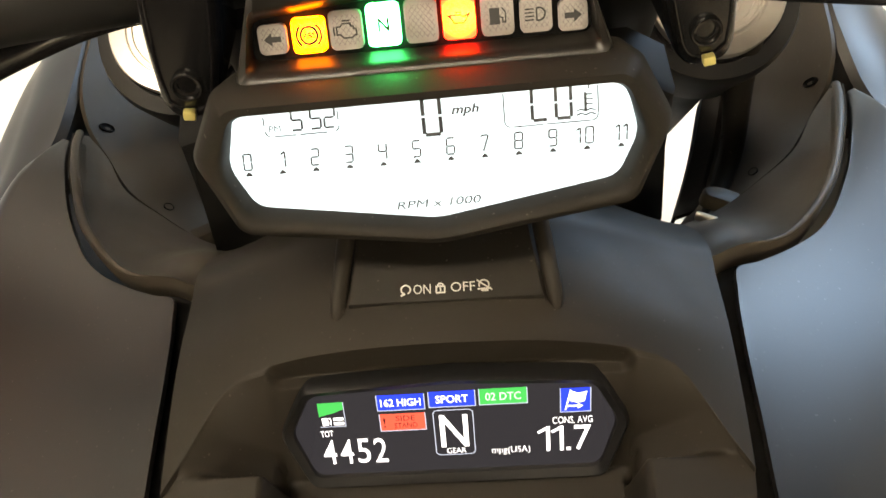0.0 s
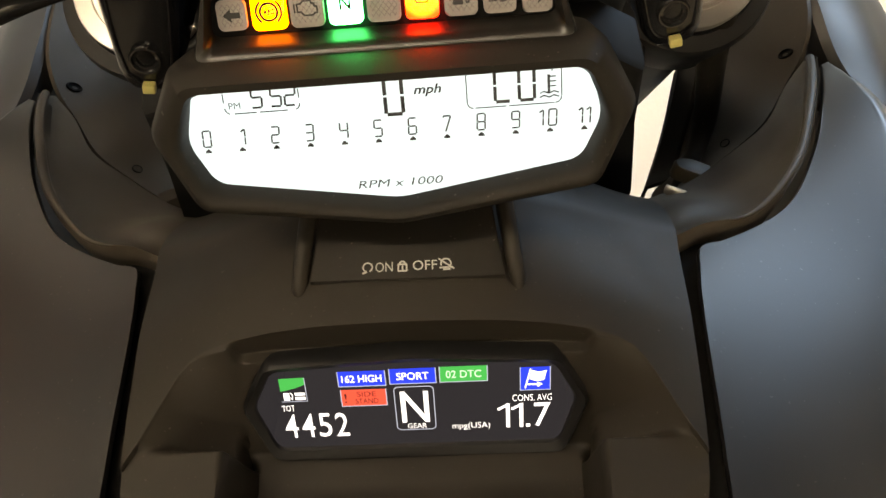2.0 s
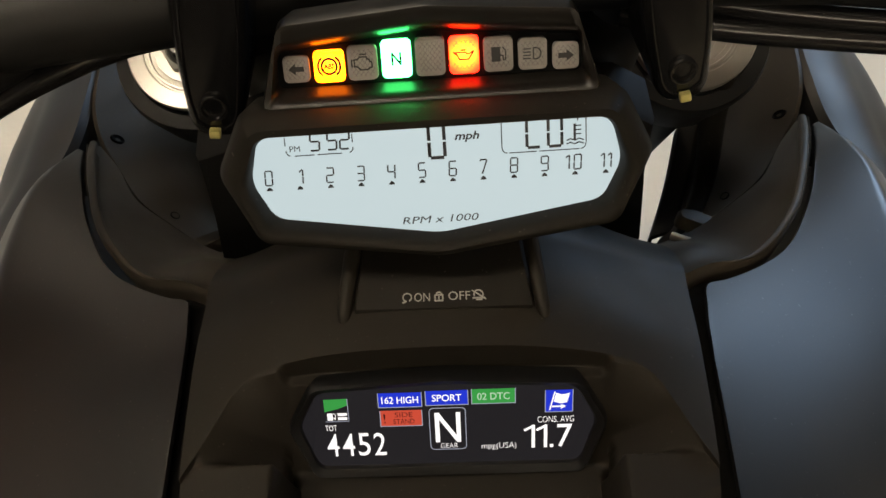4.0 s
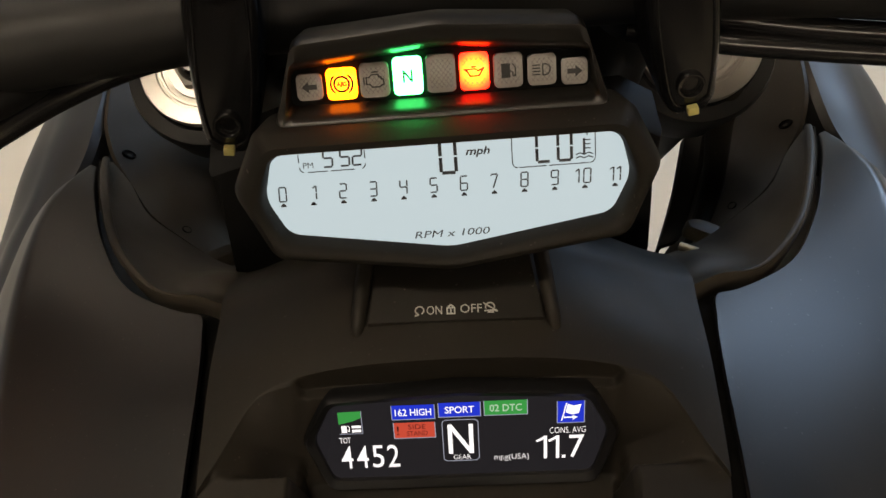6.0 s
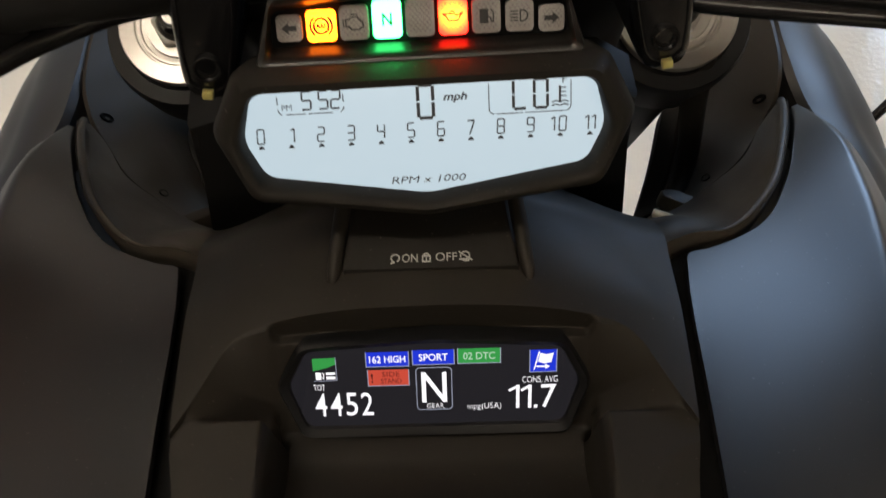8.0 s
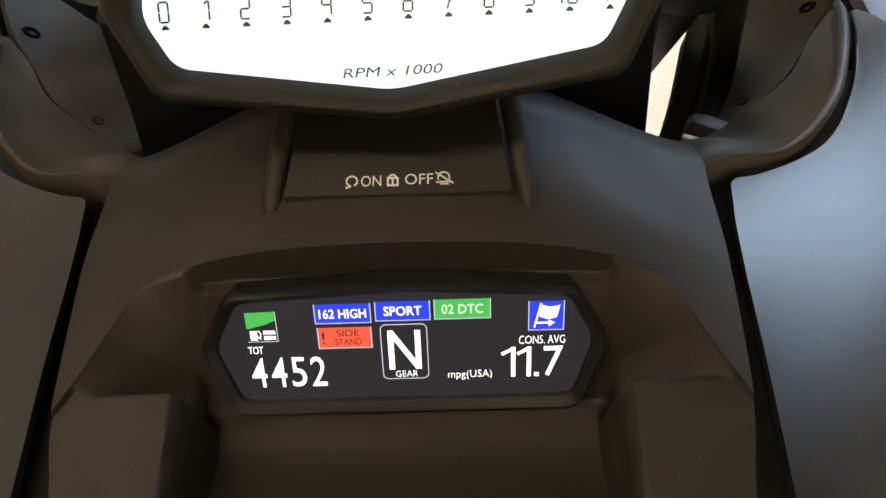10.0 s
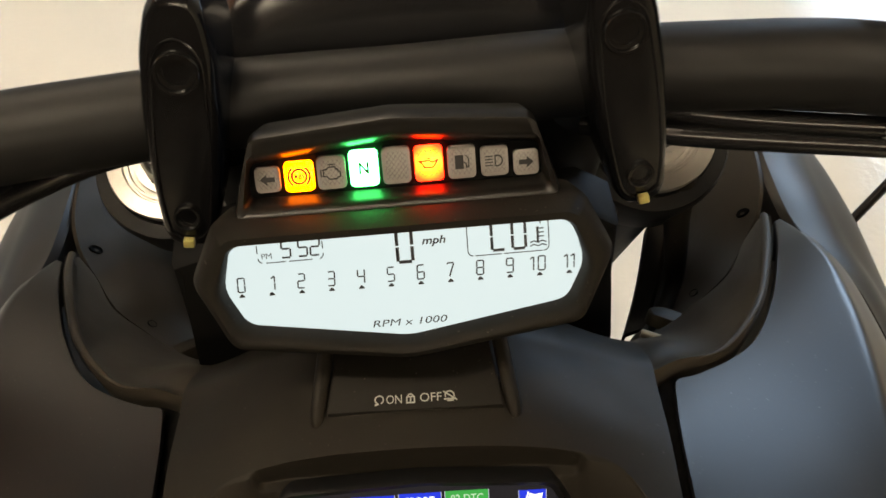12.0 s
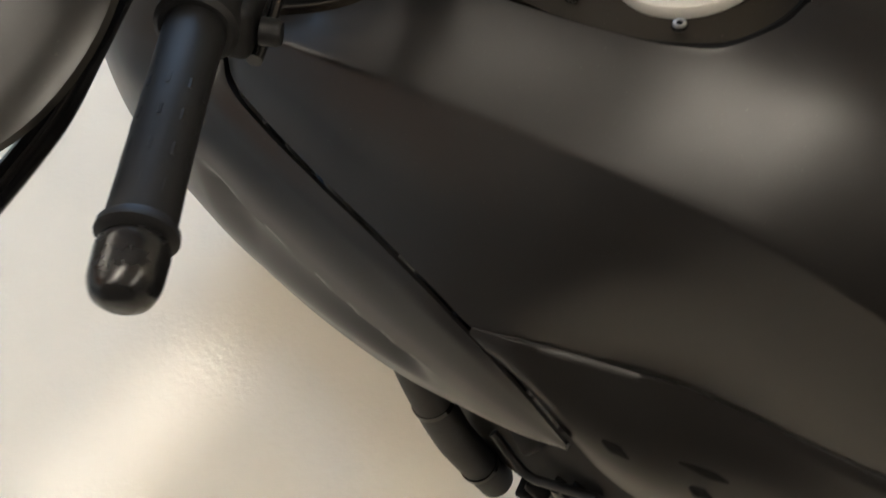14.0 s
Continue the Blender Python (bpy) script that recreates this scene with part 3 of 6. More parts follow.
def console():
    wide = ((-0.0865, 0.0), (-0.0855, 0.018), (-0.0830, 0.0295), (-0.0755, 0.0455), (-0.0615, 0.0603), (-0.0420, 0.0705), (0.0, 0.0800), (0.045, 0.0846), (0.070, 0.0860), (0.105, 0.0880), (0.145, 0.0915), (0.182, 0.0958), (0.240, 0.0958))
    ya = 0.1385
    ys = list(np.concatenate([-0.0865 + 0.02 * np.linspace(0, 1, 14) ** 2, np.linspace(-0.062, 0.096, 76), np.linspace(0.0968, 0.1360, 66), np.linspace(0.1363, 0.1385, 10), np.linspace(0.1387, 0.1400, 5), np.linspace(0.1415, 0.24, 48)]))
    us = np.sin(np.linspace(-math.pi / 2, math.pi / 2, 181) * 0.9) / math.sin(math.pi / 2 * 0.9)
    net = []
    for yc in ys:
        w = float(np.interp(yc, [a for a, _ in wide], [b for _, b in wide]))
        row = []
        for u in us:
            x = u * w
            pull = smooth(0.045, ya, yc) if yc < ya else 1 - smooth(ya, 0.182, yc)
            shift = (arch_y(x) - ya) * pull
            y = yc + shift
            here = arch_y(x) if yc < ya else -1
            row.append(np.array((x, y, console_height(x, y, here if yc < ya else y))))
        skirt = [row[0] + np.array((0.001, 0, -0.002)), row[0] + np.array((0.002, 0, -0.06))], [row[-1] + np.array((-0.001, 0, -0.002)), row[-1] + np.array((-0.002, 0, -0.06))]
        if yc < -0.08:
            skirt[0][1][1] += 0.002
        net.append(skirt[0][::-1] + row + skirt[1])
    top = part("console", sheet(np.array(net)), CONSOLEMAT, BIKE, "black grained plastic console on the tank spine", angle=50)
    # black strip added along the joint: it hides the floor and holds its shade
    rim = [(-0.112, 0.193, 0.951), (-0.1015, 0.180, 0.9575), (-0.0955, 0.150, 0.9700), (-0.0925, 0.105, 0.9800), (-0.0885, 0.045, 0.9905), (-0.083, 0.0, 0.9965), (-0.070, -0.043, 1.0030), (-0.047, -0.074, 1.0065), (0.0, -0.0885, 1.0075)]
    joint_path = catmull([np.array(p) for p in rim] + [np.array((-x, y, z)) for x, y, z in rim[-2::-1]], 120)
    net = []
    for i, p in enumerate(joint_path):
        d = joint_path[min(i + 1, 119)] - joint_path[max(i - 1, 0)]
        n = np.array((-d[1], d[0], 0)) / math.hypot(d[0], d[1])
        net.append([p + n * k + np.array((0, 0, h)) for k, h in ((-0.010, -0.004), (-0.004, 0.0), (0.003, 0.0), (0.006, -0.003))])
    part("joint_strip", thicken(sheet(np.array(net)), 0.003), DEEP_BLACK, BIKE, "black strip added to darken the joint")
    # key plate with its printed symbols and the ribs beside it
    kp = plane_pose((0, 0.1540, hump(0, 0.154) + 0.0008), 7)
    part("key_plate", prism([(-0.0315, -0.0012), (0.0315, -0.0012), (0.0270, 0.034), (-0.0270, 0.034)], -0.004, 0.0004, 0.0004, m=kp), PLASTIC, top, "smooth black trapezoid plate")
    for s in (-1, 1):
        a = kp @ V(s * 0.0355, -0.001, -0.0035)
        b = kp @ V(s * 0.0310, 0.034, 0.002)
        part("rib", tube([a - V(0, 0.004, 0.003), a, (a + b) / 2, b], [0.0010, 0.0026, 0.0030, 0.0030], 14, 12), CONSOLEMAT, top)
    z = 0.0006
    prints = [
        fitted("ON", -0.0102, -0.0004 + 0.0017, -0.0046, 0.0046, z),
        fitted("OFF", 0.0019, -0.0004 + 0.0019, 0.0097, 0.0048, z),
        stroke(arc(-0.0127, 0.0030, 0.0015, -60, 240), 0.00045, z),
        stroke([(-0.0142, 0.0010), (-0.0131, 0.0015)], 0.0006, z),
        stroke([(-0.0028, 0.0014), (-0.0028, 0.0036), (-0.0001, 0.0036), (-0.0001, 0.0014), (-0.0028, 0.0014)], 0.0005, z),
        stroke(arc(-0.00145, 0.0037, 0.0009, 0, 180), 0.0005, z),
        stroke([(-0.00145, 0.0019), (-0.00145, 0.0030)], 0.0005, z),
        stroke(arc(0.0126, 0.0034, 0.0016, -20, 200), 0.00045, z),
        stroke([(0.0106, 0.0020), (0.0148, 0.0021)], 0.0005, z),
        stroke([(0.0104, 0.0050), (0.0151, 0.0016)], 0.00045, z),
        stroke([(0.0118, 0.0014), (0.0138, 0.0014)], 0.0005, z),
    ]
    part("printed_symbols", move(join(*prints), kp), WHITEPRINT, top, "white printed lock and key symbols")
    # screws that hold the rear of the console
    for x, y in ((-0.0690, 0.0440), (0.0690, 0.0440), (-0.0580, -0.0340), (0.0580, -0.0340), (0.0, -0.0690)):
        m = plane_pose((x, y, deck(y) + 0.0002), -8, 20 + 900 * x)
        screw = part("screw", lathe([(0.0047, -0.002), (0.0047, 0.0010), (0.0041, 0.0021), (0.0029, 0.0022), (0.0026, 0.0016), (0.0002, 0.0016)], 20, m), STEEL, top, "bright steel button screw")
        hexagon = [(0.0024 * math.cos(radians(60 * k)), 0.0024 * math.sin(radians(60 * k))) for k in range(6)]
        # socket is a flat black plug, the shade of its depth in the colour
        part("socket", prism(hexagon, 0.0012, 0.0018, m=m), DEEP_BLACK, screw)
        part("washer", lathe([(0.0056, -0.001), (0.0056, 0.0003), (0.0052, 0.0005), (0.0047, 0.0004)], 24, m, close=False), DEEP_BLACK, screw)
    return top


def bounds(bm):
    xs, ys = [v.co.x for v in bm.verts], [v.co.y for v in bm.verts]
    return min(xs), min(ys), max(xs), max(ys)


def fitted(text, x0, y0, x1, y1, z=0.0, shear=0.0, bold=0.0):
    """Lettering that fills a box."""
    bm = text_mesh(text, 1.0, 0, 0, shear=shear, bold=bold, depth=0.0)
    a, b, c, d = bounds(bm)
    for v in bm.verts:
        v.co = (x0 + (v.co.x - a) / (c - a) * (x1 - x0), y0 + (v.co.y - b) / (d - b) * (y1 - y0), z)
    return bm


def figures(text, x0, y0, x1, y1, z=0.0, bold=0.0):
    """Figures set side by side in a box, each in a share of its width."""
    share = {"1": 0.62, ".": 0.30}
    total = sum(share.get(c, 1.0) for c in text)
    out, x = [], x0
    for c in text:
        w = (x1 - x0) * share.get(c, 1.0) / total
        gap = w * (0.12 if c != "." else 0.18)
        if c == "1":
            s = (y1 - y0) * 0.118
            right = x + w - gap
            out += [rect(right - s, y0, right, y1, z, 0.02), stroke([(x + gap * 0.5, y1 - (y1 - y0) * 0.22), (right - s * 0.5, y1 - s * 0.4)], s * 0.85, z + 0.01, 0.02)]
        elif c == ".":
            s = (y1 - y0) * 0.13
            out.append(rect(x + w / 2 - s / 2, y0, x + w / 2 + s / 2, y0 + s, z, 0.02))
        else:
            out.append(fitted(c, x + gap, y0, x + w - gap, y1, z, bold=bold))
        x += w
    return join(*out)


def wedge(poly, z0, low, high):
    """A raised plate whose top slopes up from its far tip to its near edge."""
    ys = [y for x, y in poly]
    bm = bmesh.new()
    base = [bm.verts.new((x, y, z0)) for x, y in poly]
    top = [bm.verts.new((x + (sum(p[0] for p in poly) / len(poly) - x) * 0.18, y + (sum(p[1] for p in poly) / len(poly) - y) * 0.06, z0 + low + (high - low - 0.002) * (max(ys) - y) / (max(ys) - min(ys)))) for x, y in poly]
    cap = bm.faces.new(top)
    for a in range(len(poly)):
        b = (a + 1) % len(poly)
        bm.faces.new((base[a], base[b], top[b], top[a]))
    bmesh.ops.bevel(bm, geom=list(cap.edges), offset=0.0005, segments=2, profile=0.5, affect="EDGES")
    return bm


def fuel_cap():
    m = plane_pose((0, 0.000, deck(0.0) - 0.001), -8)
    cap = part("fuel_cap", lathe([(0.0545, -0.006), (0.0550, 0.000), (0.0535, 0.0030), (0.0500, 0.0042), (0.0440, 0.0044), (0.0425, 0.0040), (0.0420, 0.0022)], 72, m, close=False), CAPMAT, BIKE, "satin silver round fuel cap")
    bm = lathe([(0.0412, 0.0008), (0.0412, 0.0038), (0.0404, 0.0046), (0.0002, 0.0050)], 72)
    part("lid", move(bm, m), CAPMAT, cap)
    # the raised arrow on the lid, and the hinge and lock tabs
    part("arrow", move(wedge([(-0.0175, -0.0150), (-0.0125, -0.0150), (0.0012, 0.0165), (0.0008, 0.0250), (-0.0022, 0.0245), (-0.0095, 0.0080)], 0.0046, 0.0040, 0.0095), m), CAPMAT, cap, "raised ridge of the emblem", smooth=False)
    part("arrow", move(wedge([(0.0008, 0.0240), (0.0010, 0.0165), (0.0070, 0.0030), (0.0120, -0.0150), (0.0175, -0.0150), (0.0125, 0.0010), (0.0075, 0.0075)], 0.0046, 0.0040, 0.0095), m), CAPMAT, cap, "raised ridge of the emblem", smooth=False)
    part("ridge", move(box(0.0365, 0.0046, 0.0092, 0.0008, m=Matrix.Translation((0, -0.0168, 0.0070))), m), CAPMAT, cap)
    part("hinge", move(box(0.034, 0.006, 0.008, 0.0015, m=Matrix.Translation((0.004, -0.0440, 0.0045))), m), CAPMAT, cap)
    lip = stroke(arc(0, 0, 0.0395, 185, 262, 24), 0.0040, 0.0042, 0.0030)
    part("lid_edge", move(lip, m), CAPMAT, cap)
    lip = stroke(arc(0, 0, 0.0412, -40, 20, 12), 0.0012, 0.0042, 0.0015)
    part("lid_edge", move(lip, m), CAPMAT, cap)


TAB = ((-20, -8), (18, -7), (22, 0), (16, 7), (-14, 8), (-23, 2))


def cowls():
    # the scooped inner cowl between console and flank: rim, bowl and inner edge
    rows = [
        ((-0.0880, 0.1850, 0.9650), (-0.0880, 0.2070, 0.9460), (-0.0880, 0.2380, 0.9000)),
        ((-0.0962, 0.1822, 0.9692), (-0.0962, 0.2070, 0.9498), (-0.0960, 0.2380, 0.9040)),
        ((-0.1085, 0.1885, 0.9660), (-0.1080, 0.2130, 0.9450), (-0.1050, 0.2420, 0.8980)),
        ((-0.1310, 0.1972, 0.9592), (-0.1300, 0.2250, 0.9270), (-0.1270, 0.2560, 0.8890)),
        ((-0.1540, 0.2240, 0.9506), (-0.1515, 0.2470, 0.9180), (-0.1475, 0.2700, 0.8905)),
        ((-0.1690, 0.2575, 0.9400), (-0.1675, 0.2690, 0.9170), (-0.1640, 0.2815, 0.8970)),
        ((-0.1795, 0.2850, 0.9270), (-0.1785, 0.2940, 0.9080), (-0.1780, 0.3045, 0.8935)),
        ((-0.1865, 0.3050, 0.9140), (-0.1868, 0.3105, 0.9060), (-0.1880, 0.3160, 0.8985)),
    ]
    net = []
    for a, b, c in rows:
        a, b, c = np.array(a), np.array(b), np.array(c)
        net.append([a + (0.004, 0.003, -0.07), a + (0.0005, -0.001, -0.012), a + (0, -0.001, -0.003), a + (0.001, 0.001, 0), *catmull([a + (0.001, 0.001, 0), a * 0.7 + b * 0.3 + (0, 0, -0.001), b, c], 18)[1:]])
    g = np.array(net)
    g = np.array([catmull(g[:, j], 50) for j in range(g.shape[1])]).transpose(1, 0, 2)
    both("inner_cowl", thicken(sheet(g), 0.0025), COWLMAT, BIKE)
    lip = [np.array(a) + (0.0016, 0.0008, -0.0006) for a, b, c in rows[2:]]
    both("cowl_lip", tube(lip, [0.0002, 0.0012, 0.0021, 0.0021, 0.0021, 0.0021], 10, 60), COWLMAT, BIKE)
    # the dark duct liner before it
    rows = [
        ((-0.1180, 0.2500, 0.8830), (-0.1190, 0.2640, 0.8600), (-0.1160, 0.2740, 0.8400)),
        ((-0.1280, 0.2585, 0.8830), (-0.1255, 0.2750, 0.8570), (-0.1210, 0.2860, 0.8300)),
        ((-0.1480, 0.2730, 0.8850), (-0.1415, 0.2970, 0.8500), (-0.1400, 0.3170, 0.8060)),
        ((-0.1645, 0.2850, 0.8910), (-0.1565, 0.3190, 0.8550), (-0.1550, 0.3540, 0.8020)),
        ((-0.1800, 0.3085, 0.8885), (-0.1710, 0.3430, 0.8600), (-0.1665, 0.3850, 0.8010)),
        ((-0.1895, 0.3240, 0.8980), (-0.1795, 0.3720, 0.8680), (-0.1640, 0.4120, 0.7990)),
        ((-0.1945, 0.3500, 0.9050), (-0.1830, 0.3950, 0.8720), (-0.1690, 0.4320, 0.7960)),
        ((-0.1975, 0.4100, 0.8970), (-0.1870, 0.4400, 0.8600), (-0.1770, 0.4760, 0.7860)),
        ((-0.1950, 0.4850, 0.8720), (-0.1850, 0.5000, 0.8350), (-0.1760, 0.5200, 0.7650)),
    ]
    g = loft([[np.array(p) for p in r] for r in rows], 16, 30)
    both("duct_liner", thicken(sheet(g), 0.0025), COWLMAT, BIKE)
    # slots in the liner as shallow black dishes, the holes' shade in their colour
    for at, n, turn in (((-0.1502, 0.2852, 0.8742), (0.68, 0.51, 0.52), 35), ((-0.1846, 0.3290, 0.8885), (0.87, 0.09, 0.49), 20)):
        m = Matrix.Translation(at) @ Vector(n).to_track_quat("Z", "Y").to_matrix().to_4x4() @ pose(0, 0, 0, 0, 0, turn) @ Matrix.Diagonal((0.5, 1.0, 1, 1))
        both("slot", lathe([(0.0052, -0.002), (0.0052, 0.0006), (0.0046, 0.0009), (0.0040, 0.0002), (0.0002, -0.0002)], 20, m), DEEP_BLACK, BIKE, "slot drawn as a shallow black dish")
    # dark strut along the liner's inner edge, and the tab over it
    strut = [np.array(p) for p in ((-0.1300, 0.2880, 0.8340), (-0.1420, 0.3180, 0.8090), (-0.1560, 0.3550, 0.8050), (-0.1690, 0.3980, 0.8040))]
    g = np.array([[p + q for q in ((-0.013, 0.004, -0.012), (-0.012, 0.003, -0.001), (-0.008, 0.002, 0.001), (0.004, -0.001, -0.001), (0.006, -0.002, -0.014))] for p in catmull(strut, 24)])
    part("duct_post", tube([(0.124, 0.262, 0.866), (0.141, 0.298, 0.874), (0.136, 0.302, 0.925), (0.135, 0.304, 0.955)], [0.004, 0.006, 0.007, 0.007], 16, 20), PLASTIC, BIKE)
    part("duct_strut", thicken(sheet(g), 0.002), PLASTIC, BIKE)
    part("duct_strut", mirrored(thicken(sheet(g + (0.010, 0, 0)), 0.002)), PLASTIC, BIKE)
    for x, z, turn in ((-0.133, 0.881, 24), (0.137, 0.884, -28)):
        tab = ring_skin([[(a * 1.02, b * 1.02, -9) for a, b in TAB], [(a, b, -2) for a, b in TAB], [(a * 0.92, b * 0.86, 0) for a, b in TAB], [(a * 0.6, b * 0.5, 0.8) for a, b in TAB]], r=0.005, m=Matrix.Translation((x, 0.263, z)) @ pose(0, 0, 0, -24, 0, turn) @ Matrix.Scale(0.80, 4))
        part("tab", tab, COWLMAT, BIKE)
    part("latch_rod", rod((0.1090, 0.2400, 0.9080), (0.1165, 0.2350, 0.9100), 0.0022, 0.0022, 14), STEEL, BIKE, "short plated steel rod")
    # outer side fairing
    rows = [
        ((-0.1900, 0.560, 0.8300), (-0.2080, 0.560, 0.8100), (-0.2200, 0.560, 0.7700), (-0.2200, 0.560, 0.7100), (-0.2000, 0.560, 0.6500)),
        ((-0.1970, 0.480, 0.8720), (-0.2300, 0.480, 0.8460), (-0.2500, 0.480, 0.8000), (-0.2560, 0.480, 0.7200), (-0.2350, 0.480, 0.6300)),
        ((-0.2000, 0.410, 0.8960), (-0.2370, 0.410, 0.8720), (-0.2640, 0.410, 0.8300), (-0.2740, 0.410, 0.7300), (-0.2500, 0.410, 0.6100)),
        ((-0.1970, 0.350, 0.9045), (-0.2350, 0.350, 0.8840), (-0.2680, 0.350, 0.8430), (-0.2820, 0.350, 0.7300), (-0.2600, 0.350, 0.6000)),
        ((-0.2030, 0.3080, 0.9010), (-0.2380, 0.308, 0.8840), (-0.2720, 0.308, 0.8400), (-0.2870, 0.308, 0.7300), (-0.2680, 0.308, 0.6000)),
        ((-0.2260, 0.2740, 0.8930), (-0.2500, 0.274, 0.8760), (-0.2740, 0.270, 0.8350), (-0.2890, 0.270, 0.7300), (-0.2700, 0.270, 0.6000)),
        ((-0.2370, 0.2200, 0.8860), (-0.2570, 0.220, 0.8680), (-0.2780, 0.220, 0.8250), (-0.2910, 0.220, 0.7300), (-0.2720, 0.220, 0.6050)),
        ((-0.2440, 0.1500, 0.8760), (-0.2620, 0.150, 0.8560), (-0.2800, 0.150, 0.8100), (-0.2900, 0.150, 0.7250), (-0.2720, 0.150, 0.6150)),
        ((-0.2480, 0.0850, 0.8620), (-0.2630, 0.085, 0.8420), (-0.2790, 0.085, 0.7980), (-0.2860, 0.085, 0.7250), (-0.2720, 0.085, 0.6400)),
        ((-0.2510, 0.0200, 0.8360), (-0.2640, 0.020, 0.8180), (-0.2750, 0.020, 0.7800), (-0.2780, 0.020, 0.7250), (-0.2680, 0.020, 0.6700)),
        ((-0.2520, -0.0500, 0.7920), (-0.2600, -0.050, 0.7790), (-0.2660, -0.050, 0.7560), (-0.2670, -0.050, 0.7280), (-0.2620, -0.050, 0.7050)),
        ((-0.2530, -0.0980, 0.7520), (-0.2550, -0.098, 0.7480), (-0.2560, -0.098, 0.7420), (-0.2550, -0.098, 0.7370), (-0.2540, -0.098, 0.7340)),
    ]
    net = []
    for r in rows:
        p = [np.array(q) for q in r]
        net.append([p[0] + (0.003, 0, -0.014), p[0] + (0.001, 0, -0.003), *catmull([p[0] + (-0.003, 0, 0), *p[1:]], 70)])
    g = np.array(net)
    g = np.array([catmull(g[:, j], 120) for j in range(g.shape[1])]).transpose(1, 0, 2)
    # the scooped groove along its lower half
    for row in g:
        for p in row:
            mid = 0.742 + 0.16 * (p[1] - 0.02)
            half = 0.010 + 0.10 * max(0.0, p[1] - 0.02)
            away = p[2] - mid
            if 0.02 < p[1] < 0.30 and p[2] < 0.86:
                cut = smooth(0.02, 0.07, p[1]) * (1 - smooth(0.24, 0.30, p[1]))
                p[0] += 0.014 * cut * (1 - smooth(half * 0.9, half * 1.15, away)) * smooth(-half * 2.6, -half * 0.2, away)
    both("side_fairing", thicken(sheet(g), 0.003), PAINT, BIKE)


CL = plane_pose((0, 0.1787, 1.0452), 53, 2)


def ring_skin(rings, n=6, r=0.004, close_last=True, m=None):
    """A skin over outlines with equal corner counts: each corner is rounded; corners are x, y, z in millimetres."""
    bm = bmesh.new()
    loops = []
    for ring in rings:
        pts = [V(*p) / 1000 for p in ring]
        loop = []
        for i, p in enumerate(pts):
            a, b = pts[i - 1], pts[(i + 1) % len(pts)]
            da, db = (a - p), (b - p)
            k = min(r, da.length * 0.4, db.length * 0.4)
            p0, p1 = p + da.normalized() * k, p + db.normalized() * k
            for j in range(n + 1):
                f = j / n
                loop.append((1 - f) ** 2 * p0 + 2 * f * (1 - f) * p + f * f * p1)
        loops.append([bm.verts.new(q) for q in loop])
    for a, b in zip(loops, loops[1:]):
        for i in range(len(a)):
            j = (i + 1) % len(a)
            bm.faces.new((a[i], a[j], b[j], b[i]))
    if close_last:
        bm.faces.new(loops[-1])
    return move(bm, m) if m else bm


def seven_ring(tx, ty, rx, ry, bx, by, apex, nt, nr, nb):
    return [(-tx, ty, nt), (tx, ty, nt), (rx, ry, nr), (bx, by, nb), (0, apex, nb), (-bx, by, nb), (-rx, ry, nr)]


def cluster():
    body = part(
        "dashboard",
        ring_skin(
            [
                seven_ring(56, 24, 61, 3, 54.5, -10, -18.6, 0, 0, 0),
                seven_ring(54.5, 20.8, 61.5, 3.5, 55.5, -11.5, -20, 13, 7, 5),
                seven_ring(55, 21.2, 63, 4, 57, -13, -21.5, 15, 9.5, 7),
                seven_ring(56.5, 23.5, 65.5, 5, 58, -14.5, -23, 15.5, 9.8, 7.5),
                seven_ring(59, 26.5, 69, 6.5, 59, -16.5, -24.8, 11, 7, 6),
                seven_ring(60.5, 28.5, 71, 7.2, 59.5, -17.5, -25.8, 5, 3, 3),
                seven_ring(59, 29, 69, 7.5, 57, -16, -24, -12, -12, -12),
                seven_ring(50, 28, 58, 8, 48, -10, -16, -30, -30, -30),
            ],
            m=CL,
        ),
        PLASTIC,
        BIKE,
        "black plastic instrument cluster with a lit display",
        angle=55,
    )

    def hood_ring(bx, by, tx, ty, top, nb, nt):
        return [(-bx, by, nb), (bx, by, nb), (tx, ty, nt), (0, top, nt), (-tx, ty, nt)]

    hood = ring_skin(
        [
            hood_ring(48.5, 33.0, 47.5, 44.5, 48.8, -1, -1),
            hood_ring(49.5, 31.0, 47.5, 46.5, 50.6, 3, 5),
            hood_ring(50.5, 29.5, 46.5, 48.5, 52.6, 6, 8),
            hood_ring(53.0, 28.0, 45.5, 53.5, 57.0, 6.5, 8.5),
            hood_ring(54.0, 27.5, 45.0, 55.8, 59.4, 4, 5),
            hood_ring(53.0, 28.0, 44.5, 55.8, 59.0, -14, -14),
        ],
        r=0.003,
        m=CL,
    )
    part("hood", hood, HOODMAT, body, angle=55)
    floor = prism([(-49, 32.8), (49, 32.8), (48, 45), (0, 49.2), (-48, 45)], -3, -1.2)
    bmesh.ops.scale(floor, vec=(0.001, 0.001, 0.001), verts=floor.verts)
    part("warning_panel", move(floor, CL), DEEP_BLACK, body)
    indicators(body)
    lcd(body)


def mm(bm):
    bmesh.ops.scale(bm, vec=(0.001, 0.001, 0.001), verts=bm.verts)
    return move(bm, CL)


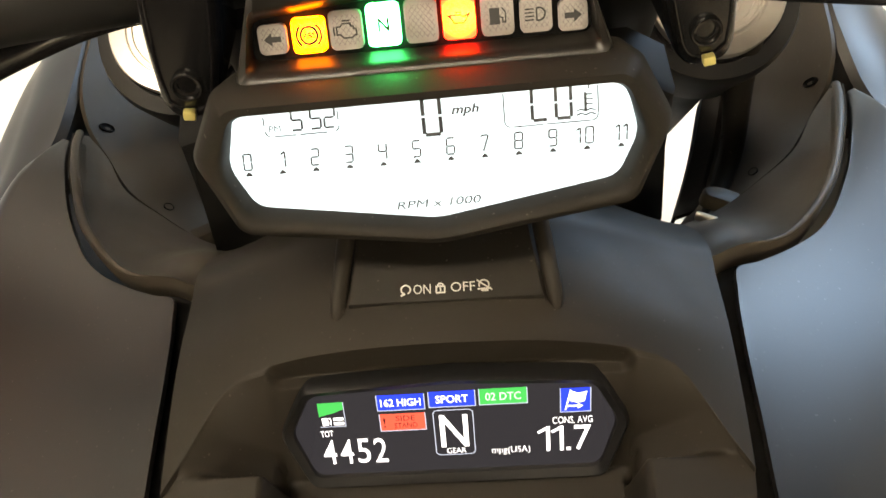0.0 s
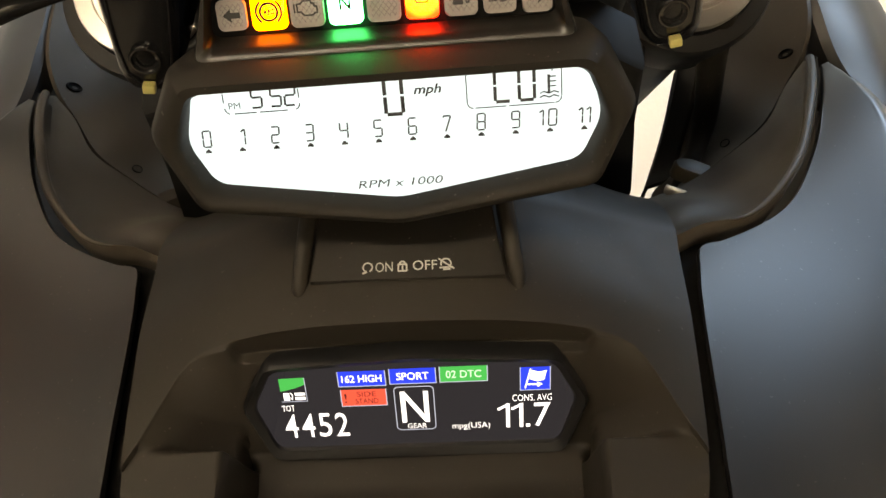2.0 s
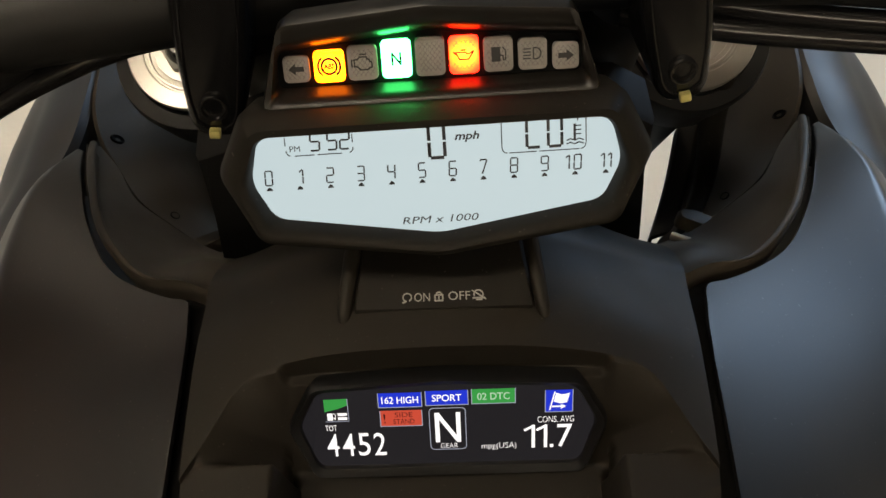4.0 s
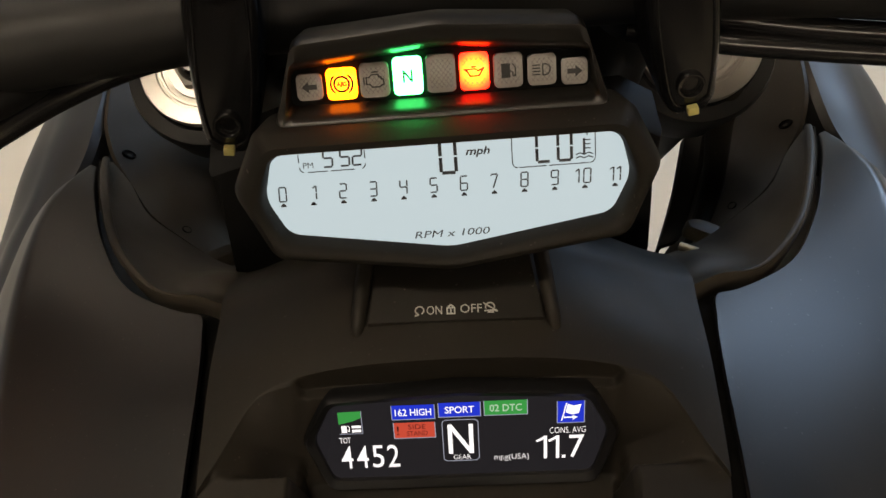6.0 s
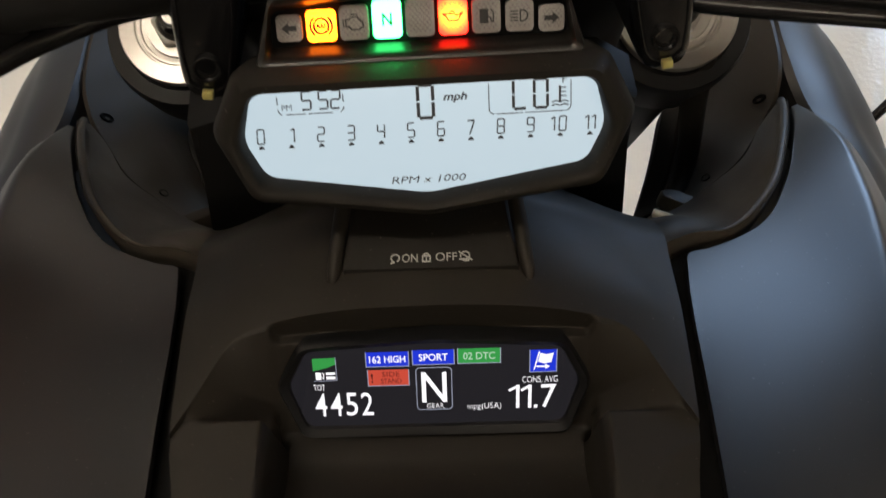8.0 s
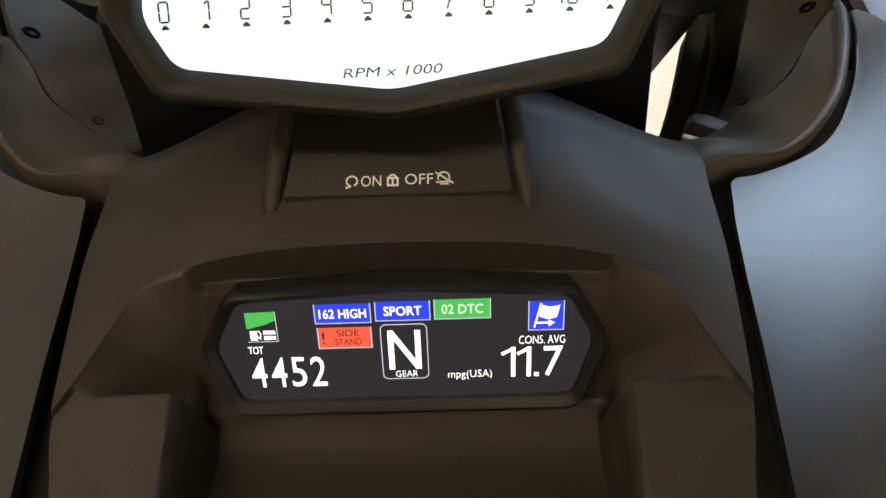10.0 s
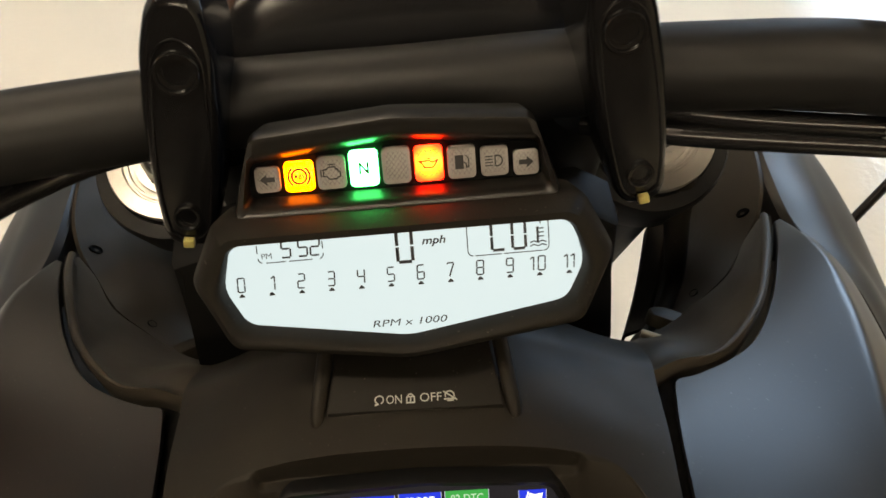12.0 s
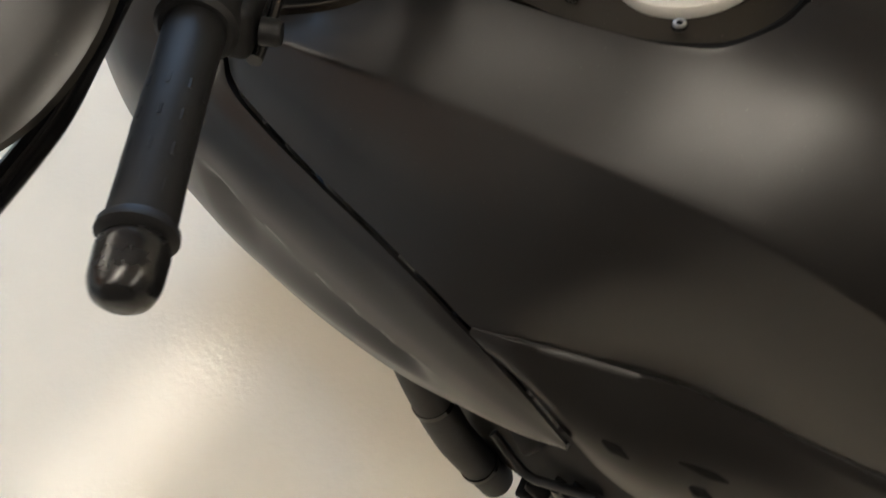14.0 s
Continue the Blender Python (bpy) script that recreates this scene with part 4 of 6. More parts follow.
def indicators(body):
    spec = ((-42.0, 8.2, 8.4, LENS_OFF), (-31.6, 9.6, 10.0, AMBER), (-21.0, 9.4, 11.0, LENS_OFF), (-10.3, 9.4, 12.0, GREEN), (0.35, 9.3, 12.2, LENS_OFF), (11.0, 9.3, 11.8, RED), (21.8, 9.2, 11.0, LENS_OFF), (32.6, 9.0, 9.9, LENS_OFF), (43.0, 8.2, 8.5, LENS_OFF))
    words = {AMBER: "lit amber warning lens", GREEN: "lit green neutral lens", RED: "lit red warning lens", LENS_OFF: "unlit grey warning lens"}
    for i, (x, w, h, mat) in enumerate(spec):
        y0 = 34.4 - (0.5 if i == 8 else 0) + (0.5 if i == 0 else 0)
        lens = part("warning_lens", mm(prism(rounded(x - w / 2, y0, x + w / 2, y0 + h, 1.5), -1.4, 0.6, 0.5)), mat, body, words[mat])
        cx, cy, z, t = x, y0 + h / 2, 0.62, 0.06

        def draw(name, *marks):
            part(name, mm(join(*marks)), ICON, lens)

        if i in (0, 8):
            s = -1 if i == 0 else 1
            draw("arrow_symbol", prism([(cx - s * 2.4, cy + 0.8), (cx - s * 2.4, cy - 0.8), (cx + s * 0.2, cy - 0.8), (cx + s * 0.2, cy - 1.9), (cx + s * 2.5, cy), (cx + s * 0.2, cy + 1.9), (cx + s * 0.2, cy + 0.8)][::s], z, z + t))
        elif i == 1:
            draw("brake_symbol", stroke(arc(cx, cy, 2.4, 0, 360, 24), 0.75, z, t), fitted("ABS", cx - 1.8, cy - 0.9, cx + 1.8, cy + 0.9, z + t, bold=0.05), stroke(arc(cx, cy, 3.5, -50, 50), 0.7, z, t), stroke(arc(cx, cy, 3.5, 130, 230), 0.7, z, t))
        elif i == 2:
            p = [(-2.6, -1.2), (-2.6, 1.0), (-1.6, 1.0), (-0.9, 1.8), (1.4, 1.8), (1.4, 1.0), (2.2, 1.0), (2.2, 0.2), (2.9, 0.2), (2.9, -1.6), (2.2, -1.6), (1.6, -2.2), (-0.8, -2.2), (-1.6, -1.2), (-2.6, -1.2)]
            draw("engine_symbol", stroke([(cx + a, cy + b) for a, b in p], 0.45, z, t), stroke([(cx - 3.4, cy - 1.2), (cx - 3.4, cy + 1.0)], 0.45, z, t), stroke([(cx - 0.8, cy + 2.6), (cx + 1.2, cy + 2.6)], 0.45, z, t))
        elif i == 3:
            draw("neutral_symbol", fitted("N", cx - 1.6, cy - 2.0, cx + 1.6, cy + 2.0, z + t, bold=0.02))
        elif i == 5:
            p = [(-2.6, 0.8), (-1.4, -1.4), (1.4, -1.4), (3.0, 1.0), (1.2, 0.2), (0.4, 0.8), (-2.6, 0.8)]
            draw("oil_symbol", stroke([(cx + a, cy + b) for a, b in p], 0.45, z, t), stroke([(cx - 3.2, cy + 0.9), (cx - 2.4, cy + 0.1)], 0.45, z, t), stroke([(cx - 0.9, cy + 1.5), (cx + 0.5, cy + 1.5)], 0.5, z, t))
        elif i == 6:
            draw("fuel_symbol", prism([(cx - 2.2, cy - 2.4), (cx + 0.6, cy - 2.4), (cx + 0.6, cy + 2.2), (cx - 2.2, cy + 2.2)], z, z + t), stroke([(cx + 0.7, cy - 0.4), (cx + 1.4, cy - 0.6), (cx + 1.5, cy - 2.0), (cx + 2.2, cy - 1.8), (cx + 2.3, cy + 0.9), (cx + 1.4, cy + 2.0)], 0.4, z, t))
        elif i == 7:
            draw("beam_symbol", stroke([(cx + 0.2, cy - 1.7), (cx + 0.2, cy + 1.7)] + arc(cx + 0.8, cy, 1.75, 90, -90) + [(cx + 0.2, cy - 1.7)], 0.45, z, t), *[stroke([(cx - 3.0, cy + k), (cx - 0.7, cy + k)], 0.4, z, t) for k in (-1.5, -0.5, 0.5, 1.5)])
        if i != 3:
            lines = []
            step = 1.5
            for k in range(-9, 10):
                for sgn in (1, -1):
                    x0, y_0 = cx + k * step - sgn * h, cy - h
                    seg_pts = []
                    for q in range(41):
                        f = q / 40
                        px, py = x0 + sgn * 2 * h * f, y_0 + 2 * h * f * 1.25
                        if abs(px - cx) < w / 2 - 0.8 and abs(py - cy) < h / 2 - 0.8:
                            seg_pts.append((px, py))
                    if len(seg_pts) > 1:
                        lines.append(stroke([seg_pts[0], seg_pts[-1]], 0.13, 0.60, 0.03))
            if lines:
                tagged(part("moulded_grid", mm(join(*lines)), LENS_GRID if mat is LENS_OFF else mat, lens), kind="stuff")


def lcd(body):
    glass = prism([(-57, 25), (57, 25), (62, 3), (55.5, -11), (0, -19.5), (-55.5, -11), (-62, 3)], -2.0, 0.05)
    disp = part("display", mm(glass), LCD_LIT, body, "lit pale blue segment display")
    z = 0.10
    xs = [-55.4 + k * 10.10 for k in range(12)]
    for k, x in enumerate(xs):
        base = 0.35 - 0.10 * k
        part("scale_mark", mm(prism([(x - 0.95, base - 0.7), (x + 0.95, base - 0.7), (x + 0.9, base - 0.2), (x + 0.2, base + 0.5), (x - 0.2, base + 0.5), (x - 0.9, base - 0.2)], z, z + 0.05)), SEGMENT, disp)
        wd, low = 2.3, base + 1.2
        for c, dx in ((("1", -4.3), ("0", -0.4)) if k == 10 else (("1", -2.9), ("1", -0.6)) if k == 11 else ((str(k), -wd / 2),)):
            part("scale_figure", mm(seven(c, x + dx, low, wd, 4.9, 0.50, z, 0.05)), SEGMENT, disp)
    part("speed_figure", mm(seven("0", -1.9, 7.4, 5.0, 11.0, 1.15, z)), SEGMENT, disp)
    part("unit_lettering", mm(fitted("mph", 6.5, 12.0, 14.6, 15.6, z, shear=0.25, bold=0.022)), SEGMENT, disp)
    for c, x in (("5", -40.6), ("5", -35.0), ("2", -30.9)):
        part("clock_figure", mm(seven(c, x, 12.4, 3.0, 6.0, 0.62, z, 0.06)), SEGMENT, disp)
    part("clock_lettering", mm(fitted("PM", -47.3, 12.4, -43.9, 14.3, z)), SEGMENT, disp)
    b = [stroke(arc(-46.8, 12.7, 1.7, 180, 250, 5), 0.35, z), stroke([(-48.6, 14.5), (-48.6, 17.0)], 0.35, z), stroke([(-45.8, 11.0), (-39.5, 11.0)], 0.35, z), stroke([(-38.3, 11.0), (-30.5, 11.0)], 0.35, z), stroke(arc(-28.4, 12.7, 1.7, 290, 360, 5), 0.35, z), stroke([(-26.7, 14.5), (-26.7, 17.0)], 0.35, z)]
    part("clock_frame", mm(join(*b)), SEGMENT, disp)
    for c, x in (("L", 30.0), ("O", 37.0)):
        part("temperature_digit", mm(seven(c, x, 8.8, 4.4, 9.6, 1.0, z)), SEGMENT, disp)
    b = [stroke([(21.8, 17.5), (21.8, 9.4)], 0.35, z), stroke(arc(23.6, 9.2, 1.8, 180, 265, 5), 0.35, z), stroke([(24.2, 7.4), (33, 7.4)], 0.35, z), stroke([(34, 7.4), (47.0, 7.4)], 0.35, z), stroke(arc(47.4, 9.2, 1.8, 275, 360, 5), 0.35, z), stroke([(49.3, 9.6), (49.3, 17.5)], 0.35, z)]
    part("temperature_frame", mm(join(*b)), SEGMENT, disp)
    th = [stroke([(45.6, 10.6), (45.6, 15.6)], 0.8, z), stroke([(45.6, 15.2), (47.6, 15.2)], 0.4, z), stroke([(45.6, 13.8), (47.6, 13.8)], 0.4, z), stroke([(45.6, 12.4), (47.6, 12.4)], 0.4, z), stroke([(43.0, 10.4), (44.2, 10.9), (45.6, 10.3), (47.0, 10.9), (48.4, 10.4)], 0.4, z), stroke([(43.0, 9.2), (44.2, 9.7), (45.6, 9.1), (47.0, 9.7), (48.4, 9.2)], 0.4, z), fitted("F", 46.4, 16.8, 48.0, 19.0, z)]
    part("temperature_symbol", mm(join(*th)), SEGMENT, disp)
    part("scale_lettering", mm(fitted("RPM x 1000", -12.5, -15.0, 13.1, -12.5, z, shear=0.2)), SEGMENT, disp)


TF = plane_pose((0, 0.1215, 0.974), 60)


def tm(bm):
    bmesh.ops.scale(bm, vec=(0.001, 0.001, 0.001), verts=bm.verts)
    return move(bm, TF)


def colour_screen():
    def eight(tx, ty, top, rx, ry, bx, by, n):
        return [(-tx, ty, n), (0, top, n), (tx, ty, n), (rx, ry, n), (bx, by, n), (-bx, by, n), (-rx, ry, n)]

    frame_ob = part(
        "screen_bezel",
        ring_skin([eight(46, 15.4, 18, 53.5, 0.5, 48, -18.6, 0), eight(46.3, 15.8, 18.4, 54.2, 0.4, 48.2, -19.2, 1.2), eight(47.8, 17.6, 20.4, 57, 0, 49.6, -22.4, 2.2), eight(48.6, 18.4, 21.4, 58.2, 0, 50.2, -23.6, 0.5), eight(48.6, 18.4, 21.4, 58.2, 0, 50.2, -23.6, -6)], r=0.0035, m=TF),
        BEZEL,
        BIKE,
        "satin black screen bezel",
    )
    scr = part("screen", tm(prism([(-46.5, 16), (0, 18.6), (46.5, 16), (54, 0.5), (48.4, -19), (-48.4, -19), (-54, 0.5)][::-1], -1.0, 0.03)), SCREEN, frame_ob, "dark glossy screen with lit readouts")
    z = 0.08

    def tile(name, x0, y0, x1, y1, mat, border=True, text="", tcol=S_WHITE, pad=(1.6, 1.7)):
        t = part(name, tm(rect(x0, y0, x1, y1, z, 0.04)), mat, scr)
        if border:
            part("tile_border", tm(stroke([(x0, y1), (x0, y0), (x1, y0), (x1, y1)], 0.32, z + 0.06, 0.03)), S_GREY, scr)
        if text:
            part("tile_lettering", tm(fitted(text, x0 + pad[0], y0 + pad[1], x1 - pad[0], y1 - pad[1], z + 0.10, bold=0.012)), tcol, scr)
        return t

    tile("mode_tile", -24.6, 7.9, -9.0, 14.2, S_BLUE, text="162 HIGH", pad=(1.2, 1.6))
    tile("mode_tile", -7.6, 8.3, 7.6, 14.6, S_BLUE, text="SPORT", pad=(2.3, 1.6))
    tile("traction_tile", 8.9, 8.4, 24.5, 14.8, S_GREEN, text="02 DTC", tcol=S_PALE, pad=(2.0, 1.6))
    tile("stand_tile", -24.3, -0.6, -9.2, 6.4, S_RED, border=True)
    part("tile_lettering", tm(join(fitted("SIDE", -19.0, 3.4, -12.6, 5.6, z + 0.1), fitted("STAND", -19.6, 0.4, -12.0, 2.6, z + 0.1), fitted("!", -23.2, 0.9, -22.4, 5.0, z + 0.1))), S_DARK, scr)
    tile("fuel_tile", -44.2, 2.3, -35.8, 6.5, SCREEN, border=False)
    part("fuel_glow", tm(prism([(-44.2, 6.6), (-39, 8.0), (-35.8, 9.4), (-35.8, 12.3), (-44.2, 12.1)], z, z + 0.04)), S_GREEN, scr)
    part("fuel_symbol", tm(join(rect(-43.4, 2.8, -41.4, 6.0, z + 0.05), stroke([(-41.2, 4.0), (-40.6, 3.2), (-40.4, 5.2), (-41.0, 6.0)], 0.3, z + 0.05), rect(-39.6, 2.9, -36.2, 4.2, z + 0.05), rect(-39.6, 4.8, -36.2, 6.0, z + 0.05))), S_WHITE, scr)
    part("tile_border", tm(stroke([(-44.2, 2.3), (-35.7, 2.3), (-35.7, 12.3)], 0.25, z + 0.06, 0.03)), S_GREY, scr)
    tile("trip_tile", 35.2, 3.8, 45.0, 13.4, S_BLUE)
    part("flag_symbol", tm(join(stroke([(36.8, 4.8), (38.6, 12.6)], 0.5, z + 0.06), prism([(38.2, 8.4), (39.0, 12.2), (41.2, 11.4), (43.9, 12.0), (43.0, 8.0), (40.6, 7.4)][::-1], z + 0.06, z + 0.1), stroke([(37.8, 6.2), (41.0, 6.2)], 0.7, z + 0.06), prism([(40.8, 5.0), (42.6, 6.2), (40.8, 7.2)], z + 0.06, z + 0.1))), S_WHITE, scr)
    part("gear_frame", tm(stroke(rounded(-6.6, -12.0, 6.5, 6.9, 1.6) + [(4.9, -12.0)], 0.30, z, 0.04)), S_GREY, scr)
    part("gear_letter", tm(join(stroke([(-3.9, -8.2), (-3.9, 4.4)], 1.6, z + 0.05), stroke([(-3.7, 4.2), (3.6, -8.0)], 1.6, z + 0.06), stroke([(3.8, -8.2), (3.8, 4.4)], 1.6, z + 0.05))), S_WHITE, scr)
    part("gear_lettering", tm(fitted("GEAR", -3.0, -11.4, 3.4, -9.2, z + 0.05, bold=-0.01)), S_WHITE, scr)
    part("total_lettering", tm(fitted("TOT", -44.6, -2.0, -40.4, 0.6, z + 0.05)), S_WHITE, scr)
    part("total_readout", tm(figures("4452", -45.4, -13.9, -22.4, -3.4, z + 0.05, bold=0.002)), S_WHITE, scr)
    part("average_lettering", tm(fitted("CONS. AVG", 32.5, -0.9, 45.6, 1.9, z + 0.05, bold=-0.01)), S_WHITE, scr)
    part("unit_lettering", tm(fitted("mpg(USA)", 12.1, -13.0, 24.8, -9.6, z + 0.05, bold=-0.012)), S_WHITE, scr)
    part("average_readout", tm(figures("11.7", 27.6, -12.4, 46.0, -1.9, z + 0.05, bold=0.002)), S_WHITE, scr)


ST = Matrix.Translation((0, 0.3, 0)) @ pose(0, 0, 0, 0, 0, 3) @ Matrix.Translation((0, -0.3, 0))
FORK = V(0.1215, 0.3195, 0.9670)
RAKE = 27.0


def steer_pair(name, bm, mat, parent, label=""):
    other = mirrored(bm)
    return part(name, move(bm, ST), mat, parent, label), part(name, move(other, ST), mat, parent, label)


def steer(name, bm, mat, parent, label=""):
    return part(name, move(bm, ST), mat, parent, label)


BAR = [(0, 0.2585, 1.060), (-0.060, 0.2580, 1.061), (-0.112, 0.2515, 1.064), (-0.160, 0.2420, 1.067), (-0.205, 0.2190, 1.073), (-0.250, 0.1840, 1.087), (-0.290, 0.1550, 1.098), (-0.350, 0.1060, 1.112), (-0.4160, 0.0545, 1.120)]


def handlebar():
    right = [(-x, y, z) for x, y, z in BAR[:0:-1]]
    bar = steer("handlebar", tube(right + BAR, [0.0125, 0.0125, 0.0130, 0.0165, 0.0168, 0.0168, 0.0168, 0.0168, 0.0168, 0.0168, 0.0168, 0.0168, 0.0165, 0.0130, 0.0125, 0.0125], 28, 120), BARMAT, BIKE, "matte black tapered handlebar")
    # grips with raised pads, collar and bar end weight
    path = catmull(BAR, 200)
    s = np.r_[0, np.cumsum(np.linalg.norm(np.diff(path, axis=0), axis=1))]

    def at(d):
        return np.array([np.interp(d, s, path[:, k]) for k in range(3)])

    end = s[-1]
    g0, g1 = end - 0.148, end - 0.006
    pts = [at(d) for d in np.linspace(g0, g1, 9)]
    steer_pair("grip", tube(pts, [0.0172, 0.0168, 0.0165, 0.0163, 0.0163, 0.0163, 0.0164, 0.0166, 0.0168], 32, 60), RUBBER, bar, "black ribbed rubber grip")
    d = Vector(at(g1) - at(g1 - 0.02)).normalized()
    e = Vector(at(g1))
    for off in (0.022, 0.044, 0.066, 0.088):
        p = Vector(at(g1 - off))
        q = Vector(at(g1 - off + 0.007))
        for ang in range(0, 360, 40):
            side = d.orthogonal().normalized()
            side.rotate(Matrix.Rotation(radians(ang), 3, d))
            steer_pair("grip_pad", rod(p + side * 0.0150, q + side * 0.0150, 0.0018, 0.0018, 8), RUBBER, bar)
    steer_pair("grip_collar", tube([e - d * 0.004, e - d * 0.001, e + d * 0.003, e + d * 0.005], [0.0165, 0.0192, 0.0195, 0.0165], 32, 0), RUBBER, bar)
    steer_pair("bar_end", tube([e + d * 0.004, e + d * 0.007, e + d * 0.012, e + d * 0.028, e + d * 0.036, e + d * 0.040], [0.0120, 0.0158, 0.0172, 0.0166, 0.0135, 0.0070], 32, 24), HOSE, bar, "glossy black rounded bar end")
    # clamps over the bar, leaning plates with a socket bolt at the upper end
    top, low = V(-0.0715, 0.2254, 1.107), V(-0.0805, 0.2085, 1.049)
    up = (top - low).normalized()
    across = (V(-1, 0, 0) - up * up.dot(V(-1, 0, 0))).normalized()
    out = across.cross(up).normalized()
    if out.y > 0:
        out = -out
    m = Matrix((( -across.x, up.x, out.x, low.x), (-across.y, up.y, out.y, low.y), (-across.z, up.z, out.z, low.z), (0, 0, 0, 1)))
    outline = []
    for a, b in ((-0.0130, -0.002), (-0.0165, 0.020), (-0.0180, 0.045), (-0.0170, 0.066), (-0.0130, 0.080), (-0.006, 0.087), (0.006, 0.087), (0.0130, 0.080), (0.0170, 0.066), (0.0180, 0.045), (0.0165, 0.020), (0.0130, -0.002), (0.008, -0.008), (-0.008, -0.008)):
        outline.append((a * 0.72, b))
    pl = ring_skin([[(x * 1000, y * 1000, -46 + 16 * max(0, (y - 0.06)) / 0.03) for x, y in outline], [(x * 1000, y * 1000, -6) for x, y in outline], [(x * 985, y * 992 + 0.3, -3.2) for x, y in outline], [(x * 930, y * 970 + 1.1, -0.9) for x, y in outline], [(x * 850, y * 940 + 2.2, 0.4) for x, y in outline], [(x * 740, y * 880 + 4.5, 0.9) for x, y in outline]], r=0.005, m=m)
    clamp = part("bar_clamp", move(pl.copy(), ST), SATIN, BIKE, "satin black handlebar clamp")
    other = mirrored(pl)
    clamp2 = part("bar_clamp", move(other, ST), SATIN, BIKE, "satin black handlebar clamp")
    pl.free()
    mx = Matrix.Diagonal((-1, 1, 1, 1))
    for c, mm_ in ((clamp, m), (clamp2, mx @ m)):
        for yb, r in ((0.0605, 0.0076), (0.0060, 0.0050)):
            bolt = lathe([(r, -0.004), (r, 0.0012), (r * 0.93, 0.0019), (r * 0.82, 0.0019), (r * 0.77, 0.0006), (r * 0.58, 0.0005), (r * 0.54, -0.0008), (0.0002, -0.0008)], 28)
            part("socket_bolt", move(bolt, ST @ mm_ @ Matrix.Translation((0, yb, 0.001))), GLOSS, c)
        part("spring_pin", move(box(0.0038, 0.0030, 0.003, 0.0004, m=Matrix.Translation((0, -0.0035, 0.0028))), ST @ mm_), GOLD, c, "small brass coloured pin")
        loop = [(-0.0062, 0.000), (-0.0082, 0.012), (-0.0092, 0.032), (-0.0086, 0.052), (-0.0070, 0.066), (0.0, 0.0715), (0.0070, 0.066), (0.0086, 0.052), (0.0092, 0.032), (0.0082, 0.012), (0.0062, 0.000), (0.0, -0.0035), (-0.0062, 0.000)]
        part("clamp_edge", move(tube([(x, y, 0.0010) for x, y in loop], 0.0006, 8, 90, caps=False), ST @ mm_), SATIN, c)
    return bar, at, end


